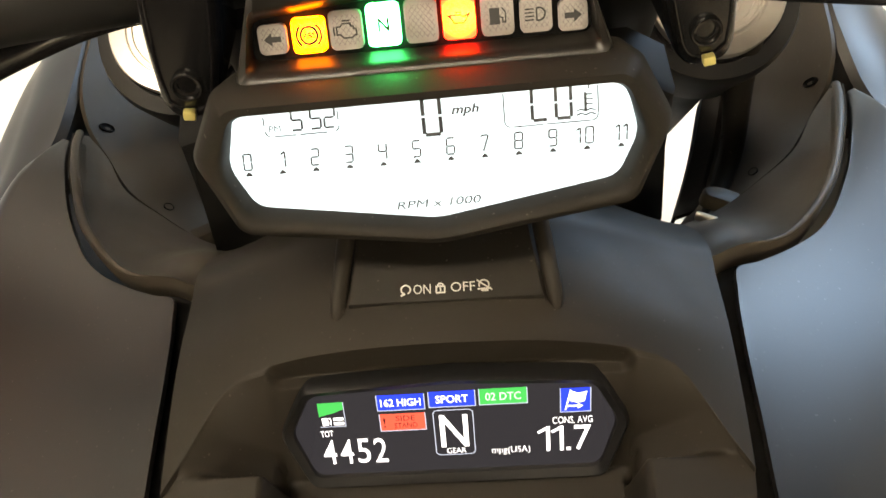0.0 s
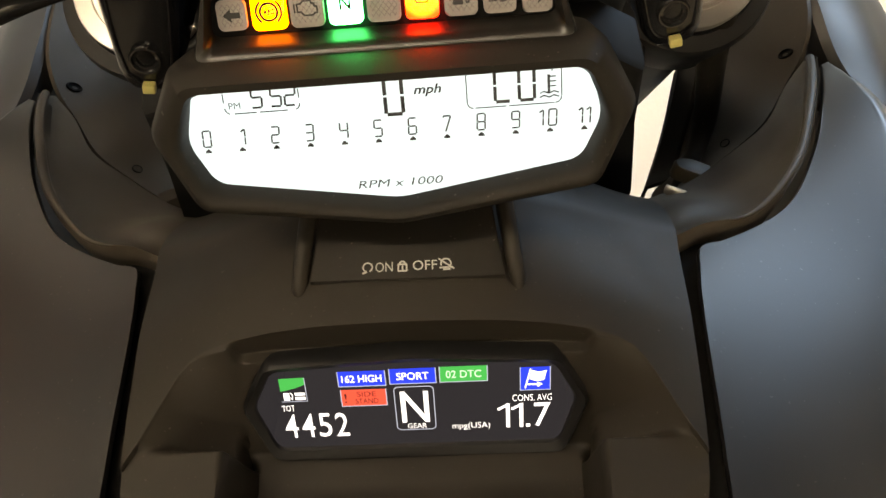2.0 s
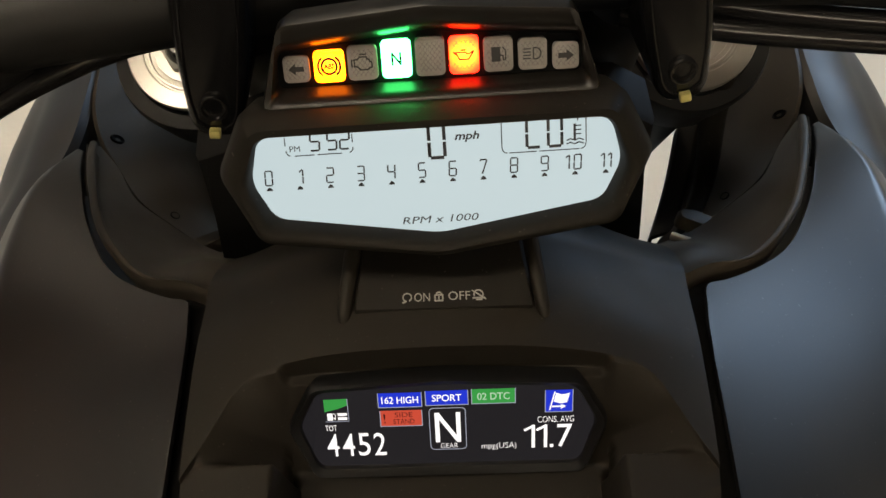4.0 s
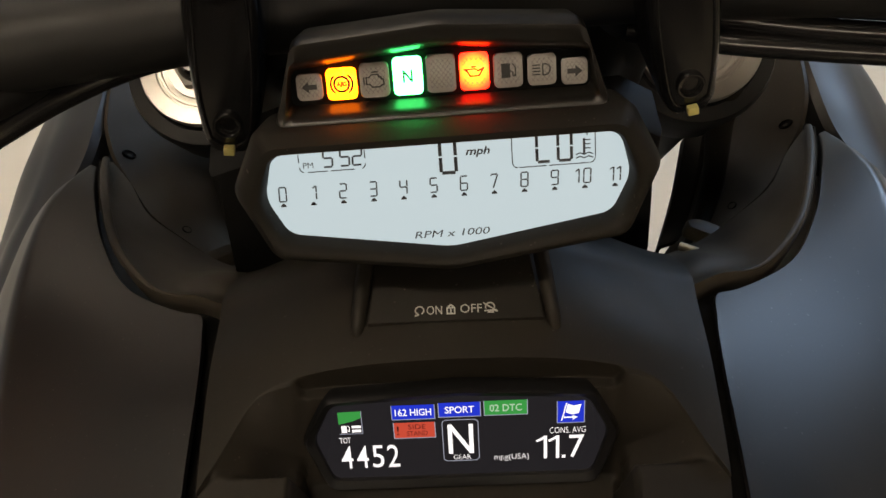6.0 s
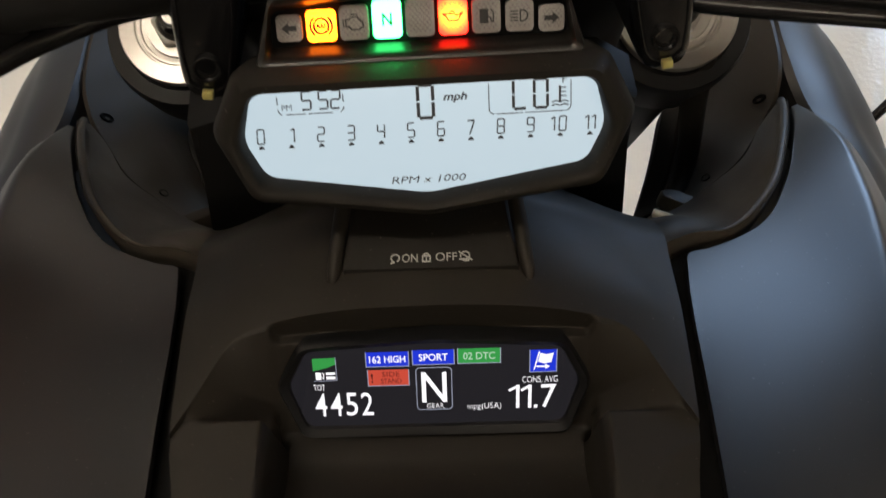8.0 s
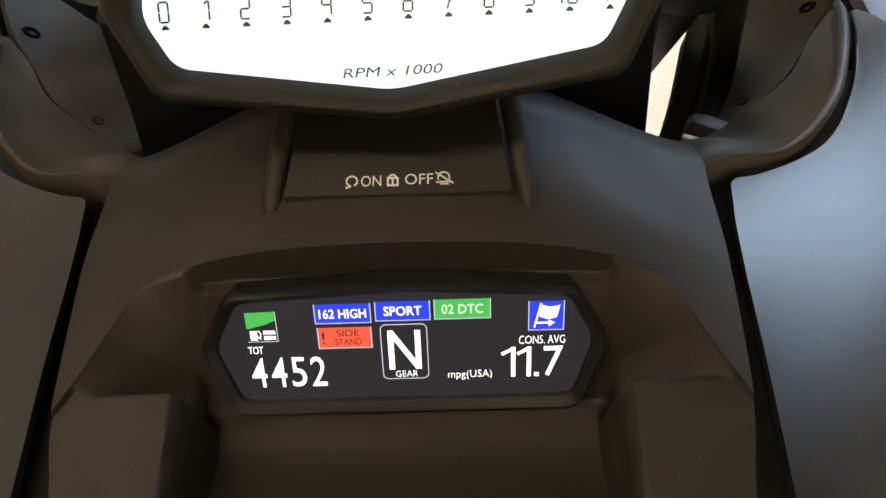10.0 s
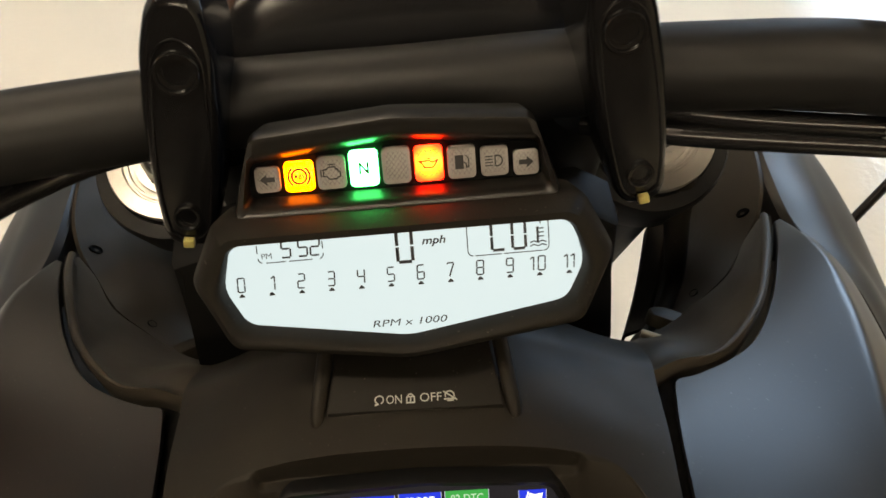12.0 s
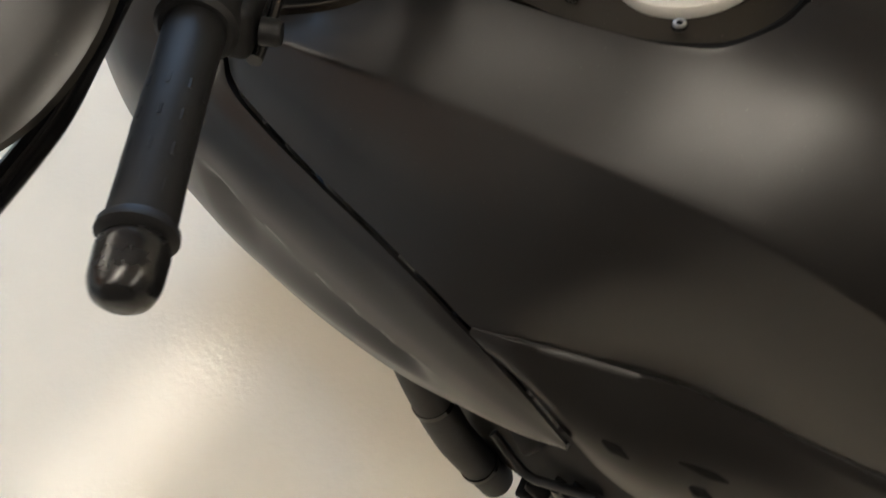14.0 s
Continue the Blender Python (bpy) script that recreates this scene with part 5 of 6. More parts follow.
def front_end():
    ax = V(0, math.sin(radians(RAKE)), -math.cos(radians(RAKE)))
    top = V(-FORK.x, FORK.y, FORK.z)
    mfork = Matrix.Translation(top) @ Matrix.Rotation(radians(RAKE), 4, "X")
    # fork legs
    prof = [(0.0255, -0.62), (0.0255, -0.36), (0.0285, -0.355), (0.0285, -0.012), (0.0295, -0.004)]
    both("fork_leg", lathe(prof, 36, mfork), DARK, BIKE, "satin black fork leg")
    cap = [(0.0302, -0.004), (0.0304, 0.0004), (0.0298, 0.0012), (0.0225, 0.0014), (0.0220, 0.0002), (0.0212, 0.0002), (0.0207, 0.0012), (0.0196, 0.0012), (0.0192, -0.0004), (0.0172, -0.0006), (0.0168, 0.0006), (0.0002, 0.0006)]
    both("fork_cap", lathe(cap, 48, mfork), ALU, BIKE, "machined silver fork cap")
    leg = Vector((0.55, -0.74, -0.38))
    tilt = Matrix.Translation((-0.1060, 0.3405, 0.8725)) @ leg.to_track_quat("Z", "Y").to_matrix().to_4x4() @ pose(0, 0, 0, 0, 0, -8)
    part("label", box(0.0160, 0.0042, 0.0012, 0.0002, 1, tilt), WHITEPRINT, BIKE, "small pale label on the fork leg")
    hexnut = [(0.0135 * math.cos(radians(60 * k)), 0.0135 * math.sin(radians(60 * k))) for k in range(6)]
    both("adjuster_nut", prism(hexnut, 0.0004, 0.0052, 0.0010, m=mfork), ALU, BIKE)
    both("adjuster", lathe([(0.0105, 0.004), (0.0102, 0.0070), (0.0078, 0.0125), (0.0070, 0.0135), (0.0002, 0.0137)], 24, mfork), GLOSS, BIKE)
    both("adjuster_screw", lathe([(0.0052, 0.013), (0.0050, 0.0148), (0.0036, 0.0148), (0.0034, 0.0143), (0.0016, 0.0143), (0.0014, 0.0132), (0.0002, 0.0132)], 20, mfork), ALU, BIKE)
    # upper triple clamp: eyes round the forks, bridge between
    eye = lathe([(0.0300, -0.045), (0.0390, -0.043), (0.0400, -0.012), (0.0385, -0.007), (0.0315, -0.0065), (0.0306, -0.009)], 40, mfork)
    both("clamp_eye", eye, BARMAT, BIKE)
    mid = Matrix.Translation((0, FORK.y - 0.004, FORK.z)) @ Matrix.Rotation(radians(RAKE), 4, "X")
    part("triple_clamp", box(0.205, 0.079, 0.030, 0.008, 3, mid @ Matrix.Translation((0, 0, -0.024))), BARMAT, BIKE, "black upper triple clamp")
    steer_pair("riser", tube([(-0.070, 0.300, 0.960), (-0.071, 0.285, 1.000), (-0.072, 0.268, 1.040)], [0.020, 0.018, 0.017], 24, 12), BARMAT, BIKE)
    part("lower_clamp", box(0.23, 0.07, 0.045, 0.012, 3, mid @ Matrix.Translation((0, 0, -0.235))), BARMAT, BIKE)
    part("steering_stem", lathe([(0.032, -0.24), (0.032, -0.02)], 28, mid @ Matrix.Translation((0, -0.01, 0))), DARK, BIKE)
    # cover plate below the cluster
    part("steering_cover", move(prism([(-0.112, -0.145), (0.0885, -0.145), (0.0905, -0.085), (0.0860, -0.040), (0.0855, 0.0), (0.070, 0.012), (-0.070, 0.012), (-0.1045, 0.0), (-0.1060, -0.040), (-0.1115, -0.085)], -0.026, 0.0, 0.004), ST @ Matrix.Translation((0, 0.236, 0.992)) @ pose(0, 0, 0, 90)), DARK, BIKE)
    # cluster bracket
    part("cluster_bracket", tube([(0, 0.200, 1.030), (0, 0.235, 0.990), (0, 0.300, 0.955)], [0.030, 0.026, 0.030], 20, 12), DARK, BIKE)
    # headlamp shell before the bars
    rows = []
    for x, y0, z0, y1, z1, y2, z2 in ((-0.082, 0.300, 1.045, 0.325, 1.040, 0.350, 0.980), (-0.066, 0.284, 1.082, 0.318, 1.080, 0.365, 1.000), (-0.030, 0.290, 1.096, 0.335, 1.092, 0.395, 1.010), (0, 0.292, 1.100, 0.342, 1.096, 0.405, 1.015)):
        rows.append([np.array(p) for p in ((x, y0 - 0.014, z0 - 0.040), (x, y0 - 0.002, z0 - 0.010), (x, y0 + 0.010, z0), (x, y1, z1), (x, y2, z2), (x * 0.95, y2 + 0.02, z2 - 0.10))])
    rows += [[p * (-1, 1, 1) for p in r] for r in rows[-2::-1]]
    steer("headlamp_shell", thicken(sheet(loft(rows, 26, 40)), 0.003), SHELL, BIKE, "glossy black headlamp shell")
    # wheel, mudguard
    axle = top + ax * 0.70
    wheel = Matrix.Translation((0, axle.y, axle.z)) @ pose(0, 0, 0, 0, 90, 0)
    r = axle.z - 0.002
    w = steer("front_wheel", lathe([(0.215, -0.045), (0.235, -0.058), (r - 0.03, -0.060), (r - 0.006, -0.035), (r, 0.0), (r - 0.006, 0.035), (r - 0.03, 0.060), (0.235, 0.058), (0.215, 0.045)], 64, wheel, close=False), TYRE, BIKE, "black tyre on the front wheel")
    steer("rim", lathe([(0.215, -0.045), (0.205, -0.040), (0.195, 0.0), (0.205, 0.040), (0.215, 0.045)], 48, wheel, close=False), DARK, w)
    for k in range(5):
        a = 2 * math.pi * k / 5
        steer("spoke", rod(wheel @ V(0.03 * math.cos(a), 0.03 * math.sin(a), 0), wheel @ V(0.2 * math.cos(a), 0.2 * math.sin(a), 0), 0.016, 0.012, 10), DARK, w)
    steer("hub", rod(wheel @ V(0, 0, -0.14), wheel @ V(0, 0, 0.14), 0.022, 0.022, 16), DARK, w)
    guard = []
    for a in np.linspace(-20, 120, 24):
        row = []
        for b in np.linspace(-1, 1, 11):
            rr = r + 0.016 - 0.03 * abs(b) ** 3
            row.append(np.array((0.075 * b, axle.y - rr * math.sin(radians(a - 20)), axle.z + rr * math.cos(radians(a - 20)))))
        guard.append(row)
    steer("front_mudguard", thicken(sheet(guard), 0.002), PAINT, BIKE)
    return axle


def running_gear(axle):
    part("engine", box(0.42, 0.44, 0.42, 0.05, 3, Matrix.Translation((0, -0.06, 0.48))), DARK, BIKE, "dark engine block")
    part("radiator", box(0.26, 0.05, 0.34, 0.015, 2, Matrix.Translation((0, 0.36, 0.50))), DARK, BIKE)
    part("frame_spine", box(0.15, 0.56, 0.16, 0.04, 3, Matrix.Translation((0, 0.02, 0.80))), DARK, BIKE)
    # added unseen block that keeps the bright floor from showing through the seams
    part("gap_block", box(0.280, 0.25, 0.22, 0.04, 3, Matrix.Translation((0, 0.095, 0.80))), DARK, BIKE)
    part("steering_head", box(0.14, 0.10, 0.15, 0.03, 3, Matrix.Translation((0, 0.28, 0.84))), DARK, BIKE)
    part("seat", box(0.30, 0.52, 0.10, 0.04, 4, Matrix.Translation((0, -0.64, 0.79))), RUBBER, BIKE, "black rider seat")
    part("subframe", box(0.20, 0.60, 0.10, 0.03, 3, Matrix.Translation((0, -0.55, 0.70))), DARK, BIKE)
    y, r = axle.y - 1.58, 0.325
    wheel = Matrix.Translation((0, y, r + 0.002)) @ pose(0, 0, 0, 0, 90, 0)
    w = part("rear_wheel", lathe([(0.215, -0.09), (0.235, -0.115), (r - 0.04, -0.118), (r - 0.008, -0.07), (r, 0.0), (r - 0.008, 0.07), (r - 0.04, 0.118), (0.235, 0.115), (0.215, 0.09)], 64, wheel, close=False), TYRE, BIKE, "wide black tyre on the rear wheel")
    part("rim", lathe([(0.215, -0.09), (0.205, -0.08), (0.195, 0.0), (0.205, 0.08), (0.215, 0.09)], 48, wheel, close=False), DARK, w)
    part("hub", rod(wheel @ V(0, 0, -0.16), wheel @ V(0, 0, 0.16), 0.03, 0.03, 16), DARK, w)
    part("disc", lathe([(0.21, -0.01), (0.21, 0.01), (0.02, 0.012)], 40, wheel, close=False), DARK, w)
    both("swingarm", rod((-0.15, y, 0.33), (-0.13, -0.22, 0.42), 0.030, 0.035, 12), DARK, BIKE)




def along(at, d, off=0.0):
    """A point of the bar at the distance d, and the way of the bar there."""
    p, q = Vector(at(d)), Vector(at(d + 0.004))
    return p, (q - p).normalized()


def ring_on_bar(at, d0, d1, r, bevel=0.002):
    p, w = along(at, d0)
    q, _ = along(at, d1)
    w = (q - p).normalized()
    return tube([p, p + w * bevel, q - w * bevel, q], [r - bevel, r, r, r - bevel], 28, 0)


def bar_frame(at, d):
    """x along the bar outwards, z up out of it."""
    p, w = along(at, d)
    up = V(0, -0.25, 1)
    up = (up - w * w.dot(up)).normalized()
    side = w.cross(up)
    return Matrix(((w.x, side.x, up.x, p.x), (w.y, side.y, up.y, p.y), (w.z, side.z, up.z, p.z), (0, 0, 0, 1)))


def controls(at, end):
    # lever perches: grey clamp rings with a pinch bolt
    for s in (1, -1):
        def put(name, bm, mat, parent, label="", s=s):
            return part(name, move(bm if s == 1 else mirrored(bm), ST), mat, parent, label)

        m = bar_frame(at, end - 0.250)
        perch = put("lever_perch", ring_on_bar(at, end - 0.266, end - 0.237, 0.0188), GREYALU if s == 1 else SATIN, BIKE, "grey anodised lever clamp")
        put("perch_foot", box(0.022, 0.018, 0.020, 0.005, 3, m @ Matrix.Translation((0, -0.010, -0.020))), GREYALU if s == 1 else SATIN, perch)
        # bolt recess is a proud black dish, the hole's shade put into its colour
        put("recess", lathe([(0.0046, -0.002), (0.0046, 0.0006), (0.0040, 0.0010), (0.0034, 0.0004), (0.0002, 0.0002)], 18, m @ Matrix.Translation((0.004, -0.0105, 0.0158)) @ pose(0, 0, 0, 34)), DEEP_BLACK, perch, "black dish drawn for a bolt recess")
        put("perch_arm", box(0.024, 0.050, 0.024, 0.006, 3, m @ Matrix.Translation((0.002, 0.034, 0.010))), SATIN, perch)
        for dy, dz in ((-0.018, -0.022), (0.026, 0.021)):
            put("socket_bolt", lathe([(0.0062, -0.003), (0.0062, 0.004), (0.0052, 0.0055), (0.0030, 0.0055), (0.0029, 0.002), (0.0002, 0.0018)], 20, m @ Matrix.Translation((0, dy, dz)) @ pose(0, 0, 0, 75 if dz < 0 else 20)), GLOSS, perch)
        # fluid reservoir in front of the bar
        poly = [(-0.306, 0.252), (-0.230, 0.238), (-0.204, 0.254), (-0.197, 0.278), (-0.199, 0.308), (-0.216, 0.330), (-0.290, 0.345), (-0.310, 0.330)]
        res = put("fluid_reservoir", prism(poly, 1.066, 1.110, 0.004, 3), PLASTIC, BIKE, "black plastic fluid reservoir with a lettered lid")
        cx, cy = -0.252, 0.292
        lid = [(cx + (x - cx) * 0.97, cy + (y - cy) * 0.97) for x, y in poly]
        put("lid", prism(lid, 1.1105, 1.122, 0.005, 3), PLASTIC, res)
        way = V(0.076, -0.014).normalized()
        for k in range(6):
            a = V(-0.292, 0.279) + way * (0.0135 * k)
            q = [a, a + way * 0.0095, a + way * 0.0108 + V(0.0024, 0.0130), a + way * 0.0013 + V(0.0024, 0.0130)]
            put("raised_mark", prism([(v.x, v.y) for v in q], 1.1222, 1.1234, 0.0003), WHITEPRINT, res, "pale raised bar")
        for x, y in ((-0.298, 0.262), (-0.216, 0.248), (-0.222, 0.322), (-0.292, 0.336)):
            put("lid_screw", lathe([(0.0034, 1.1215), (0.0034, 1.1232), (0.0028, 1.1238), (0.0012, 1.1238)], 16, Matrix.Translation((x, y, 0))), PLASTIC, res)
        put("cylinder_body", tube([(-0.226, 0.222, 1.088), (-0.262, 0.236, 1.086), (-0.300, 0.236, 1.090)], [0.015, 0.017, 0.013], 20, 10), SATIN, res)
        # lever blade
        blade = catmull([(-0.232, 0.236, 1.098), (-0.275, 0.216, 1.105), (-0.310, 0.193, 1.112), (-0.350, 0.169, 1.116), (-0.392, 0.146, 1.119), (-0.440, 0.133, 1.120), (-0.458, 0.130, 1.120)], 40)
        g = []
        for i, p in enumerate(blade):
            d = Vector(blade[min(i + 1, 39)] - blade[max(i - 1, 0)]).normalized()
            n = d.cross(V(0, 0, 1)).normalized()
            wdt = 0.0095 if i < 36 else 0.0095 * (1 - ((i - 36) / 4) ** 2 * 0.6)
            ring = [Vector(p) + n * (math.cos(a) * 0.0060) + V(0, 0, 1) * (math.sin(a) * wdt) for a in np.linspace(0, 2 * math.pi, 13)]
            g.append([np.array(q) for q in ring])
        lever = put("lever", sheet(g, merge=0.00001), SATIN, BIKE, "satin black curved control lever")
        put("pivot", rod((-0.236, 0.236, 1.084), (-0.236, 0.236, 1.110), 0.0065, 0.0065, 18), RUBBER, lever)
        put("lever_groove", tube(blade[6:34] + np.array((0.0, -0.0035, 0.0070)), 0.0018, 8, 40), GLOSS, lever)
        # mirror above the lever
        mm_ = Matrix.Translation((-0.372, 0.180, 1.158)) @ pose(0, 0, 0, -12, -8, 30) @ Matrix.Diagonal((1.25, 1, 1, 1))
        put("mirror", lathe([(0.0640, -0.004), (0.0690, 0.0), (0.0690, 0.004), (0.0640, 0.0080), (0.050, 0.0130), (0.030, 0.0165), (0.0005, 0.0180)], 48, mm_), HOODMAT, BIKE, "glossy black oval mirror shell")
        put("mirror_stem", tube([(-0.252, 0.262, 1.112), (-0.280, 0.256, 1.140), (-0.318, 0.232, 1.150)], [0.008, 0.007, 0.007], 16, 12), SATIN, BIKE)

    # switch pods: the left one with three buttons, the right one plainer
    for s in (1, -1):
        def put(name, bm, mat, parent, label="", s=s):
            return part(name, move(bm if s == 1 else mirrored(bm), ST), mat, parent, label)

        m = bar_frame(at, end - 0.192)
        pod = put("switch_pod", join(ring_on_bar(at, end - 0.224, end - 0.158, 0.0225, 0.003), box(0.062, 0.036, 0.036, 0.007, 3, m @ Matrix.Translation((-0.002, -0.010, -0.012))), box(0.050, 0.030, 0.030, 0.006, 3, m @ Matrix.Translation((0.004, 0.006, 0.014)))), RUBBER, BIKE, "black handlebar switch pod")
        put("pod_collar", ring_on_bar(at, end - 0.162, end - 0.148, 0.0235, 0.003), RUBBER, pod)
        put("rocker_switch", join(box(0.028, 0.022, 0.010, 0.002, 2, m @ Matrix.Translation((0.008, -0.016, 0.0245)) @ pose(0, 0, 0, 38)), *(box(0.022, 0.0022, 0.003, 0.0006, 1, m @ Matrix.Translation((0.008, -0.016, 0.0245)) @ pose(0, 0, 0, 38) @ Matrix.Translation((0, dy, 0.0058))) for dy in (-0.0062, -0.0020, 0.0022, 0.0064))), PLASTIC, pod, "black rocker switch")
        put("turn_switch", box(0.014, 0.014, 0.012, 0.003, 2, m @ Matrix.Translation((-0.018, -0.032, 0.002))), RUBBER, pod, "black turn signal switch")
        put("horn_button", lathe([(0.0085, -0.004), (0.0085, 0.006), (0.0070, 0.0085), (0.0004, 0.009)], 22, m @ Matrix.Translation((0.010, -0.034, -0.018)) @ pose(0, 0, 0, 90)), RUBBER, pod)
        put("trigger", box(0.016, 0.020, 0.010, 0.003, 2, m @ Matrix.Translation((0.004, 0.030, 0.004))), RUBBER, pod)
        put("seam_line", box(0.060, 0.0008, 0.036, 0.0, 1, m @ Matrix.Translation((-0.002, 0.0086, -0.010))), GLOSS, pod)

    # hoses below the bar on both sides, each with plated ferrules and a rubber band
    def cable(name, pts, r, mat, label=""):
        return part(name, tube(pts, r, 14, 48), mat, BIKE, label)

    def ferrule(a, b, r):
        a, b = V(*a), V(*b)
        f = [a + (b - a) * k for k in (0, 0.04, 0.36, 0.38, 0.62, 0.64, 0.96, 1)]
        return part("ferrule", tube(f, [r * 0.7, r * 0.8, r * 0.8, r, r, r * 0.86, r * 0.86, r * 0.7], 6, 0), ALU, BIKE, "plated steel hose ferrule")

    cable("hose", [(-0.250, 0.140, 1.070), (-0.228, 0.158, 1.066), (-0.212, 0.170, 1.066), (-0.197, 0.185, 1.066), (-0.164, 0.2075, 1.0640), (-0.150, 0.230, 1.0520), (-0.130, 0.246, 1.048), (-0.105, 0.256, 1.046), (-0.070, 0.266, 1.044)], 0.0046, HOSE, "glossy black rubber hose")
    cable("hose", [(-0.268, 0.128, 1.056), (-0.240, 0.146, 1.054), (-0.212, 0.166, 1.053), (-0.184, 0.186, 1.052), (-0.160, 0.209, 1.050), (-0.140, 0.232, 1.045), (-0.112, 0.250, 1.042), (-0.070, 0.260, 1.040)], 0.0050, HOSE, "glossy black rubber hose")
    ferrule((-0.203, 0.1800, 1.0664), (-0.166, 0.2060, 1.0646), 0.0070)
    part("hose_sleeve", tube([(-0.1645, 0.2070, 1.0640), (-0.1570, 0.2190, 1.0580), (-0.1480, 0.2320, 1.0510)], [0.0066, 0.0072, 0.0062], 20, 10), RUBBER, BIKE)
    cable("hose", [(0.290, 0.168, 1.076), (0.250, 0.206, 1.052), (0.217, 0.226, 1.042), (0.178, 0.234, 1.041), (0.139, 0.240, 1.041), (0.105, 0.246, 1.041), (0.070, 0.256, 1.040)], 0.0048, HOSE, "glossy black rubber hose")
    cable("hose", [(0.282, 0.182, 1.076), (0.258, 0.208, 1.056), (0.229, 0.226, 1.050), (0.1955, 0.233, 1.049), (0.140, 0.243, 1.048), (0.105, 0.251, 1.048), (0.070, 0.264, 1.044)], 0.0042, HOSE, "glossy black rubber hose")
    cable("cable", [(0.275, 0.196, 1.070), (0.235, 0.234, 1.050), (0.175, 0.248, 1.044), (0.120, 0.262, 1.044), (0.075, 0.280, 1.040)], 0.0030, RUBBER)
    ferrule((0.180, 0.2356, 1.0490), (0.211, 0.2300, 1.0495), 0.0060)
    ferrule((0.213, 0.2295, 1.0495), (0.238, 0.2205, 1.0510), 0.0058)


def lower_side():
    rows = [
        ((-0.2470, -0.0030, 0.8220), (-0.2490, -0.0200, 0.8120), (-0.2500, -0.0400, 0.7980), (-0.2490, -0.0580, 0.7840)),
        ((-0.2330, -0.0400, 0.8210), (-0.2430, -0.0600, 0.8000), (-0.2480, -0.0800, 0.7750), (-0.2480, -0.0980, 0.7450)),
        ((-0.2120, -0.0740, 0.8050), (-0.2320, -0.0900, 0.7800), (-0.2430, -0.1100, 0.7450), (-0.2420, -0.1250, 0.7000)),
        ((-0.1870, -0.1110, 0.7830), (-0.2140, -0.1300, 0.7550), (-0.2300, -0.1500, 0.7150), (-0.2300, -0.1600, 0.6600)),
        ((-0.1650, -0.1520, 0.7700), (-0.1950, -0.1700, 0.7350), (-0.2120, -0.1900, 0.6900), (-0.2100, -0.2000, 0.6300)),
        ((-0.1490, -0.2100, 0.7620), (-0.1750, -0.2300, 0.7200), (-0.1900, -0.2400, 0.6700), (-0.1850, -0.2500, 0.6100)),
        ((-0.1300, -0.3100, 0.7600), (-0.1500, -0.3200, 0.7000), (-0.1600, -0.3200, 0.6500), (-0.1550, -0.3300, 0.5900)),
    ]
    g = []
    for r in rows:
        p = [np.array(q) for q in r]
        g.append([p[0] + (0.012, 0.004, 0.002), p[0] + (0.002, 0.002, 0.0070), p[0] + (-0.003, 0.000, 0.0068), *catmull([p[0] + (-0.0070, -0.001, 0.0030), p[1] + (-0.004, 0, 0.001), *p[2:]], 24)])
    g = np.array(g)
    g = np.array([catmull(g[:, j], 50) for j in range(g.shape[1])]).transpose(1, 0, 2)
    both("side_cover", thicken(sheet(g), 0.003), PAINT, BIKE)
    # vents are solid dark lenses, the slots' shade put into the colour
    inward = V(0.8, 0.25, -0.45)
    for a, b, c, w in (((-0.236, -0.111, 0.755), (-0.232, -0.126, 0.743), (-0.228, -0.142, 0.730), 0.0062), ((-0.210, -0.156, 0.733), (-0.193, -0.193, 0.720), (-0.179, -0.232, 0.711), 0.0070), ((-0.208, -0.180, 0.709), (-0.206, -0.192, 0.702), (-0.202, -0.206, 0.694), 0.0070)):
        both("vent_slot", tube([tuple(V(*p) + inward * 0.30 * w) for p in (a, b, c)], [0.0015, w, 0.0015], 12, 14), DARK, BIKE)
    # coolant hose and small hardware below the fairing
    both("coolant_hose", tube([(-0.225, 0.140, 0.640), (-0.238, 0.118, 0.580), (-0.243, 0.098, 0.500), (-0.240, 0.078, 0.400), (-0.225, 0.040, 0.280)], [0.022, 0.023, 0.023, 0.024, 0.024], 20, 30), RUBBER, BIKE, "black rubber coolant hose")
    both("hose_clamp", tube([(-0.2430, 0.0985, 0.500), (-0.2430, 0.0965, 0.493)], 0.0245, 24, 2), SATIN, BIKE)
    both("hose_clamp", tube([(-0.2330, 0.0570, 0.334), (-0.2322, 0.0548, 0.328)], 0.0255, 24, 2), SATIN, BIKE)
    both("bracket", box(0.03, 0.05, 0.03, 0.006, 2, Matrix.Translation((-0.205, 0.030, 0.520)) @ pose(0, 0, 0, 20, 0, 15)), GREYALU, BIKE)
    both("bracket", box(0.02, 0.03, 0.05, 0.004, 2, Matrix.Translation((-0.215, 0.070, 0.610)) @ pose(0, 0, 0, 35, 0, 0)), DARK, BIKE)
    for k, (y, z, sx, sy, sz) in enumerate(((0.075, 0.655, 0.05, 0.05, 0.03), (0.010, 0.640, 0.06, 0.04, 0.05), (-0.045, 0.655, 0.05, 0.035, 0.06), (-0.020, 0.560, 0.07, 0.06, 0.05), (0.060, 0.555, 0.05, 0.03, 0.04))):
        both("engine_bracket", box(sx, sy, sz, 0.007, 3, Matrix.Translation((-0.205 + 0.004 * k, y, z)) @ pose(0, 0, 0, 15 * k - 30, 8 * k, 20 - 11 * k)), DARK if k % 2 else SATIN, BIKE)
    both("wiring", tube([(-0.232, 0.090, 0.660), (-0.236, 0.040, 0.640), (-0.226, -0.020, 0.650), (-0.215, -0.070, 0.640)], 0.0045, 10, 24), RUBBER, BIKE)
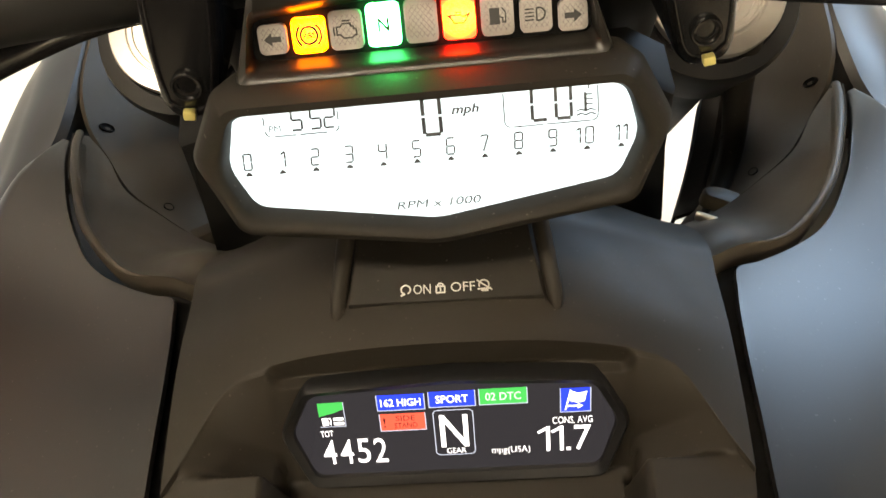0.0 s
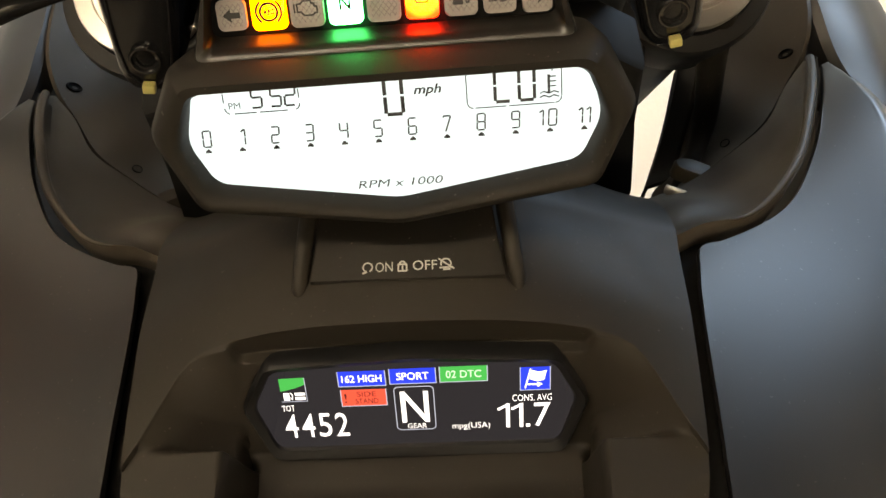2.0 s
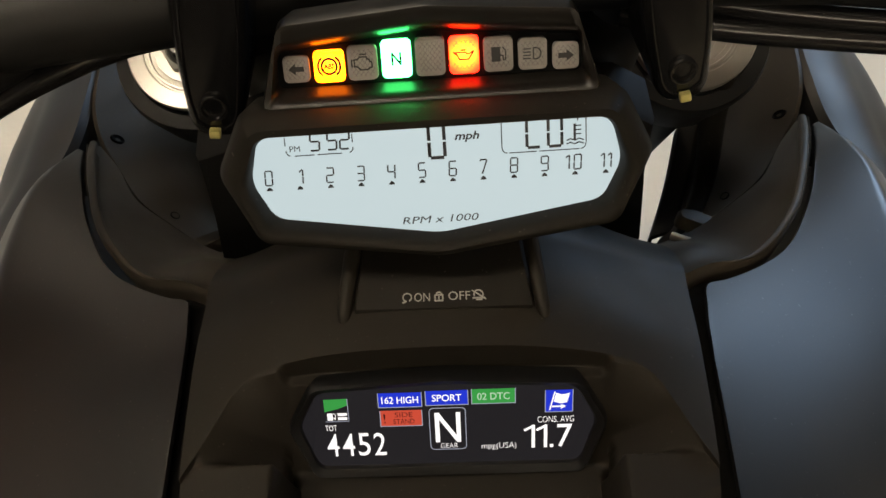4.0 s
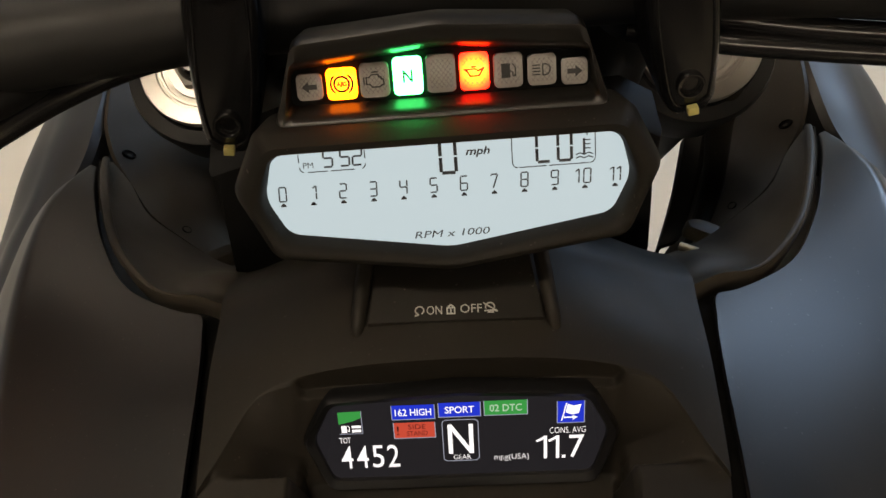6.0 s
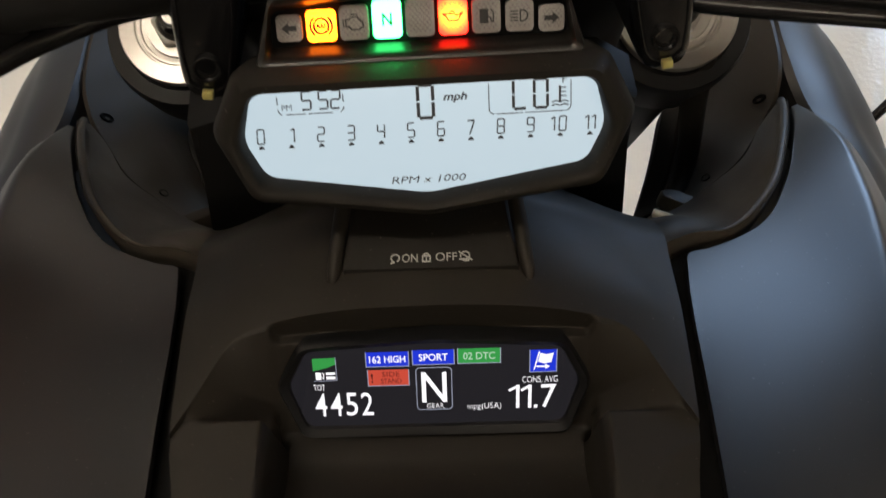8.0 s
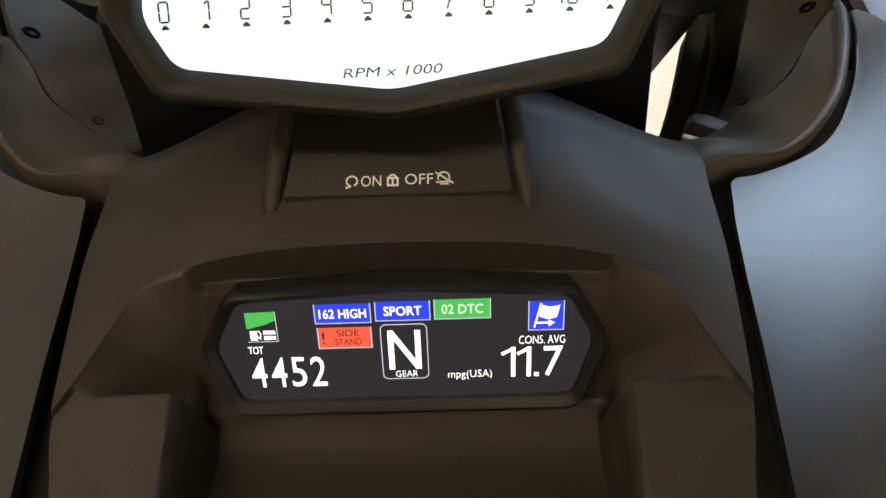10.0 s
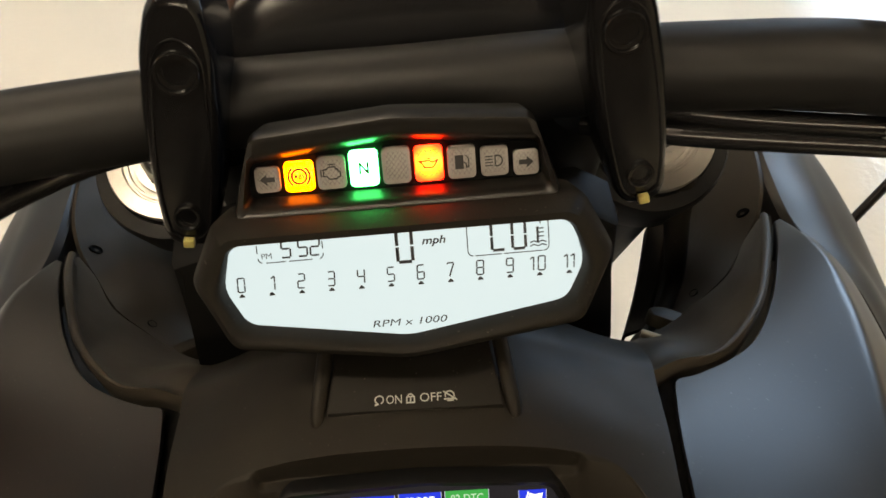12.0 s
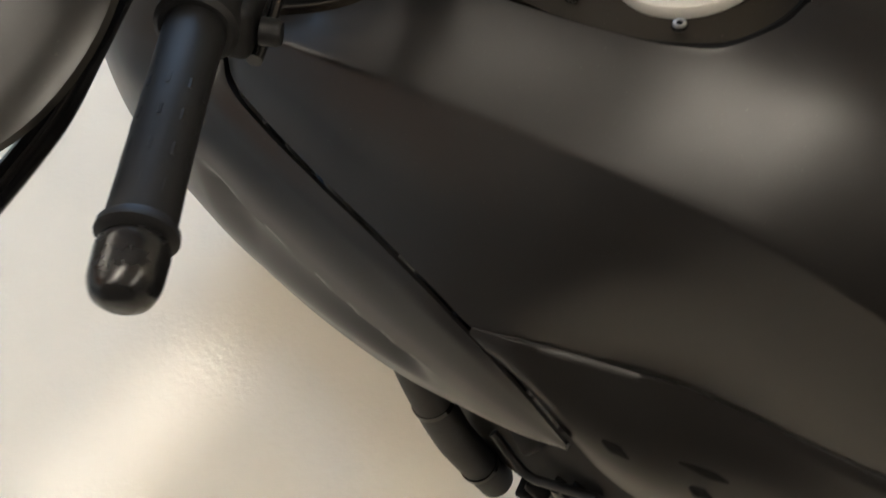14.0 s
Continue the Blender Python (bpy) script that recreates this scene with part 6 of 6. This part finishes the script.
    both("wiring", tube([(-0.226, 0.110, 0.600), (-0.238, 0.050, 0.590), (-0.224, 0.000, 0.610), (-0.210, -0.050, 0.590)], 0.0060, 10, 24), RUBBER, BIKE)
    for k, (y, z, sx, sy, sz, turn) in enumerate(((-0.028, 0.372, 0.030, 0.030, 0.018, 20), (-0.062, 0.430, 0.026, 0.014, 0.050, -15), (-0.010, 0.330, 0.034, 0.022, 0.026, 35), (-0.095, 0.475, 0.030, 0.040, 0.020, 10))):
        both("engine_lug", box(sx, sy, sz, 0.005, 3, Matrix.Translation((-0.214, y, z)) @ pose(0, 0, 0, turn, 0, 8 * k)), SATIN if k % 2 else DARK, BIKE)
    both("wiring", tube([(-0.222, 0.030, 0.470), (-0.228, -0.020, 0.440), (-0.224, -0.060, 0.470), (-0.218, -0.110, 0.520)], 0.0055, 10, 24), RUBBER, BIKE)
    both("engine_cover", lathe([(0.085, 0.0), (0.085, 0.020), (0.075, 0.032), (0.030, 0.038), (0.0005, 0.038)], 36, Matrix.Translation((-0.165, -0.020, 0.400)) @ pose(0, 0, 0, 0, -90, 0)), DARK, BIKE)


def light_stand():
    """A small black tripod on the floor beyond the machine."""
    apex = V(0.79, 0.945, 0.42)
    stand = empty("tripod", (apex.x, apex.y, 0), "slim black folding tripod standing on the floor", "tripod")
    base = V(apex.x, apex.y, 0)
    feet = (V(1.05, 0.98, 0.006), V(0.87, 1.42, 0.006), V(0.44, 0.757, 0.006))
    for f in feet:
        knee = apex + (f - apex) * 0.52
        leg = part("leg", join(rod(apex - base, knee - base, 0.0072, 0.0072, 14), rod(knee - base, f - base, 0.0052, 0.0052, 14)), SATIN, stand)
        part("leg_lock", rod(knee + (apex - f) * 0.03 - base, knee - (apex - f) * 0.02 - base, 0.0098, 0.0098, 14), RUBBER, leg)
        part("rubber_foot", lathe([(0.010, -0.006), (0.011, 0.006), (0.0075, 0.014), (0.004, 0.016)], 16, Matrix.Translation(f - base)), RUBBER, leg)
        hub = V(apex.x, apex.y, 0.33)
        part("brace", rod(hub - base, apex + (f - apex) * 0.42 - base, 0.0040, 0.0040, 10), SATIN, stand)
    part("column", rod(V(0, 0, 0.34), V(0, 0, 0.62), 0.010, 0.010, 16), SATIN, stand)
    part("shoulder", lathe([(0.013, 0.395), (0.022, 0.405), (0.022, 0.432), (0.013, 0.445)], 24), RUBBER, stand)
    ob = link_mesh("power_cord", tube([(1.37, 1.37, 0.005), (1.20, 1.14, 0.005), (1.06, 0.98, 0.005), (0.98, 0.90, 0.005), (0.945, 0.82, 0.005), (0.965, 0.75, 0.005), (1.02, 0.68, 0.005), (1.20, 0.60, 0.005), (1.60, 0.66, 0.005)], 0.004, 10, 70), CORD)
    tagged(ob, "thin grey power cord lying on the floor", "power cord")


CORD = material("grey cord", (0.50, 0.48, 0.44), 0.5, noise_scale=100)

garage()
tank()
console()
fuel_cap()
cowls()
cluster()
colour_screen()
bar_ob, bar_at, bar_len = handlebar()
running_gear(front_end())
controls(bar_at, bar_len)
lower_side()
light_stand()
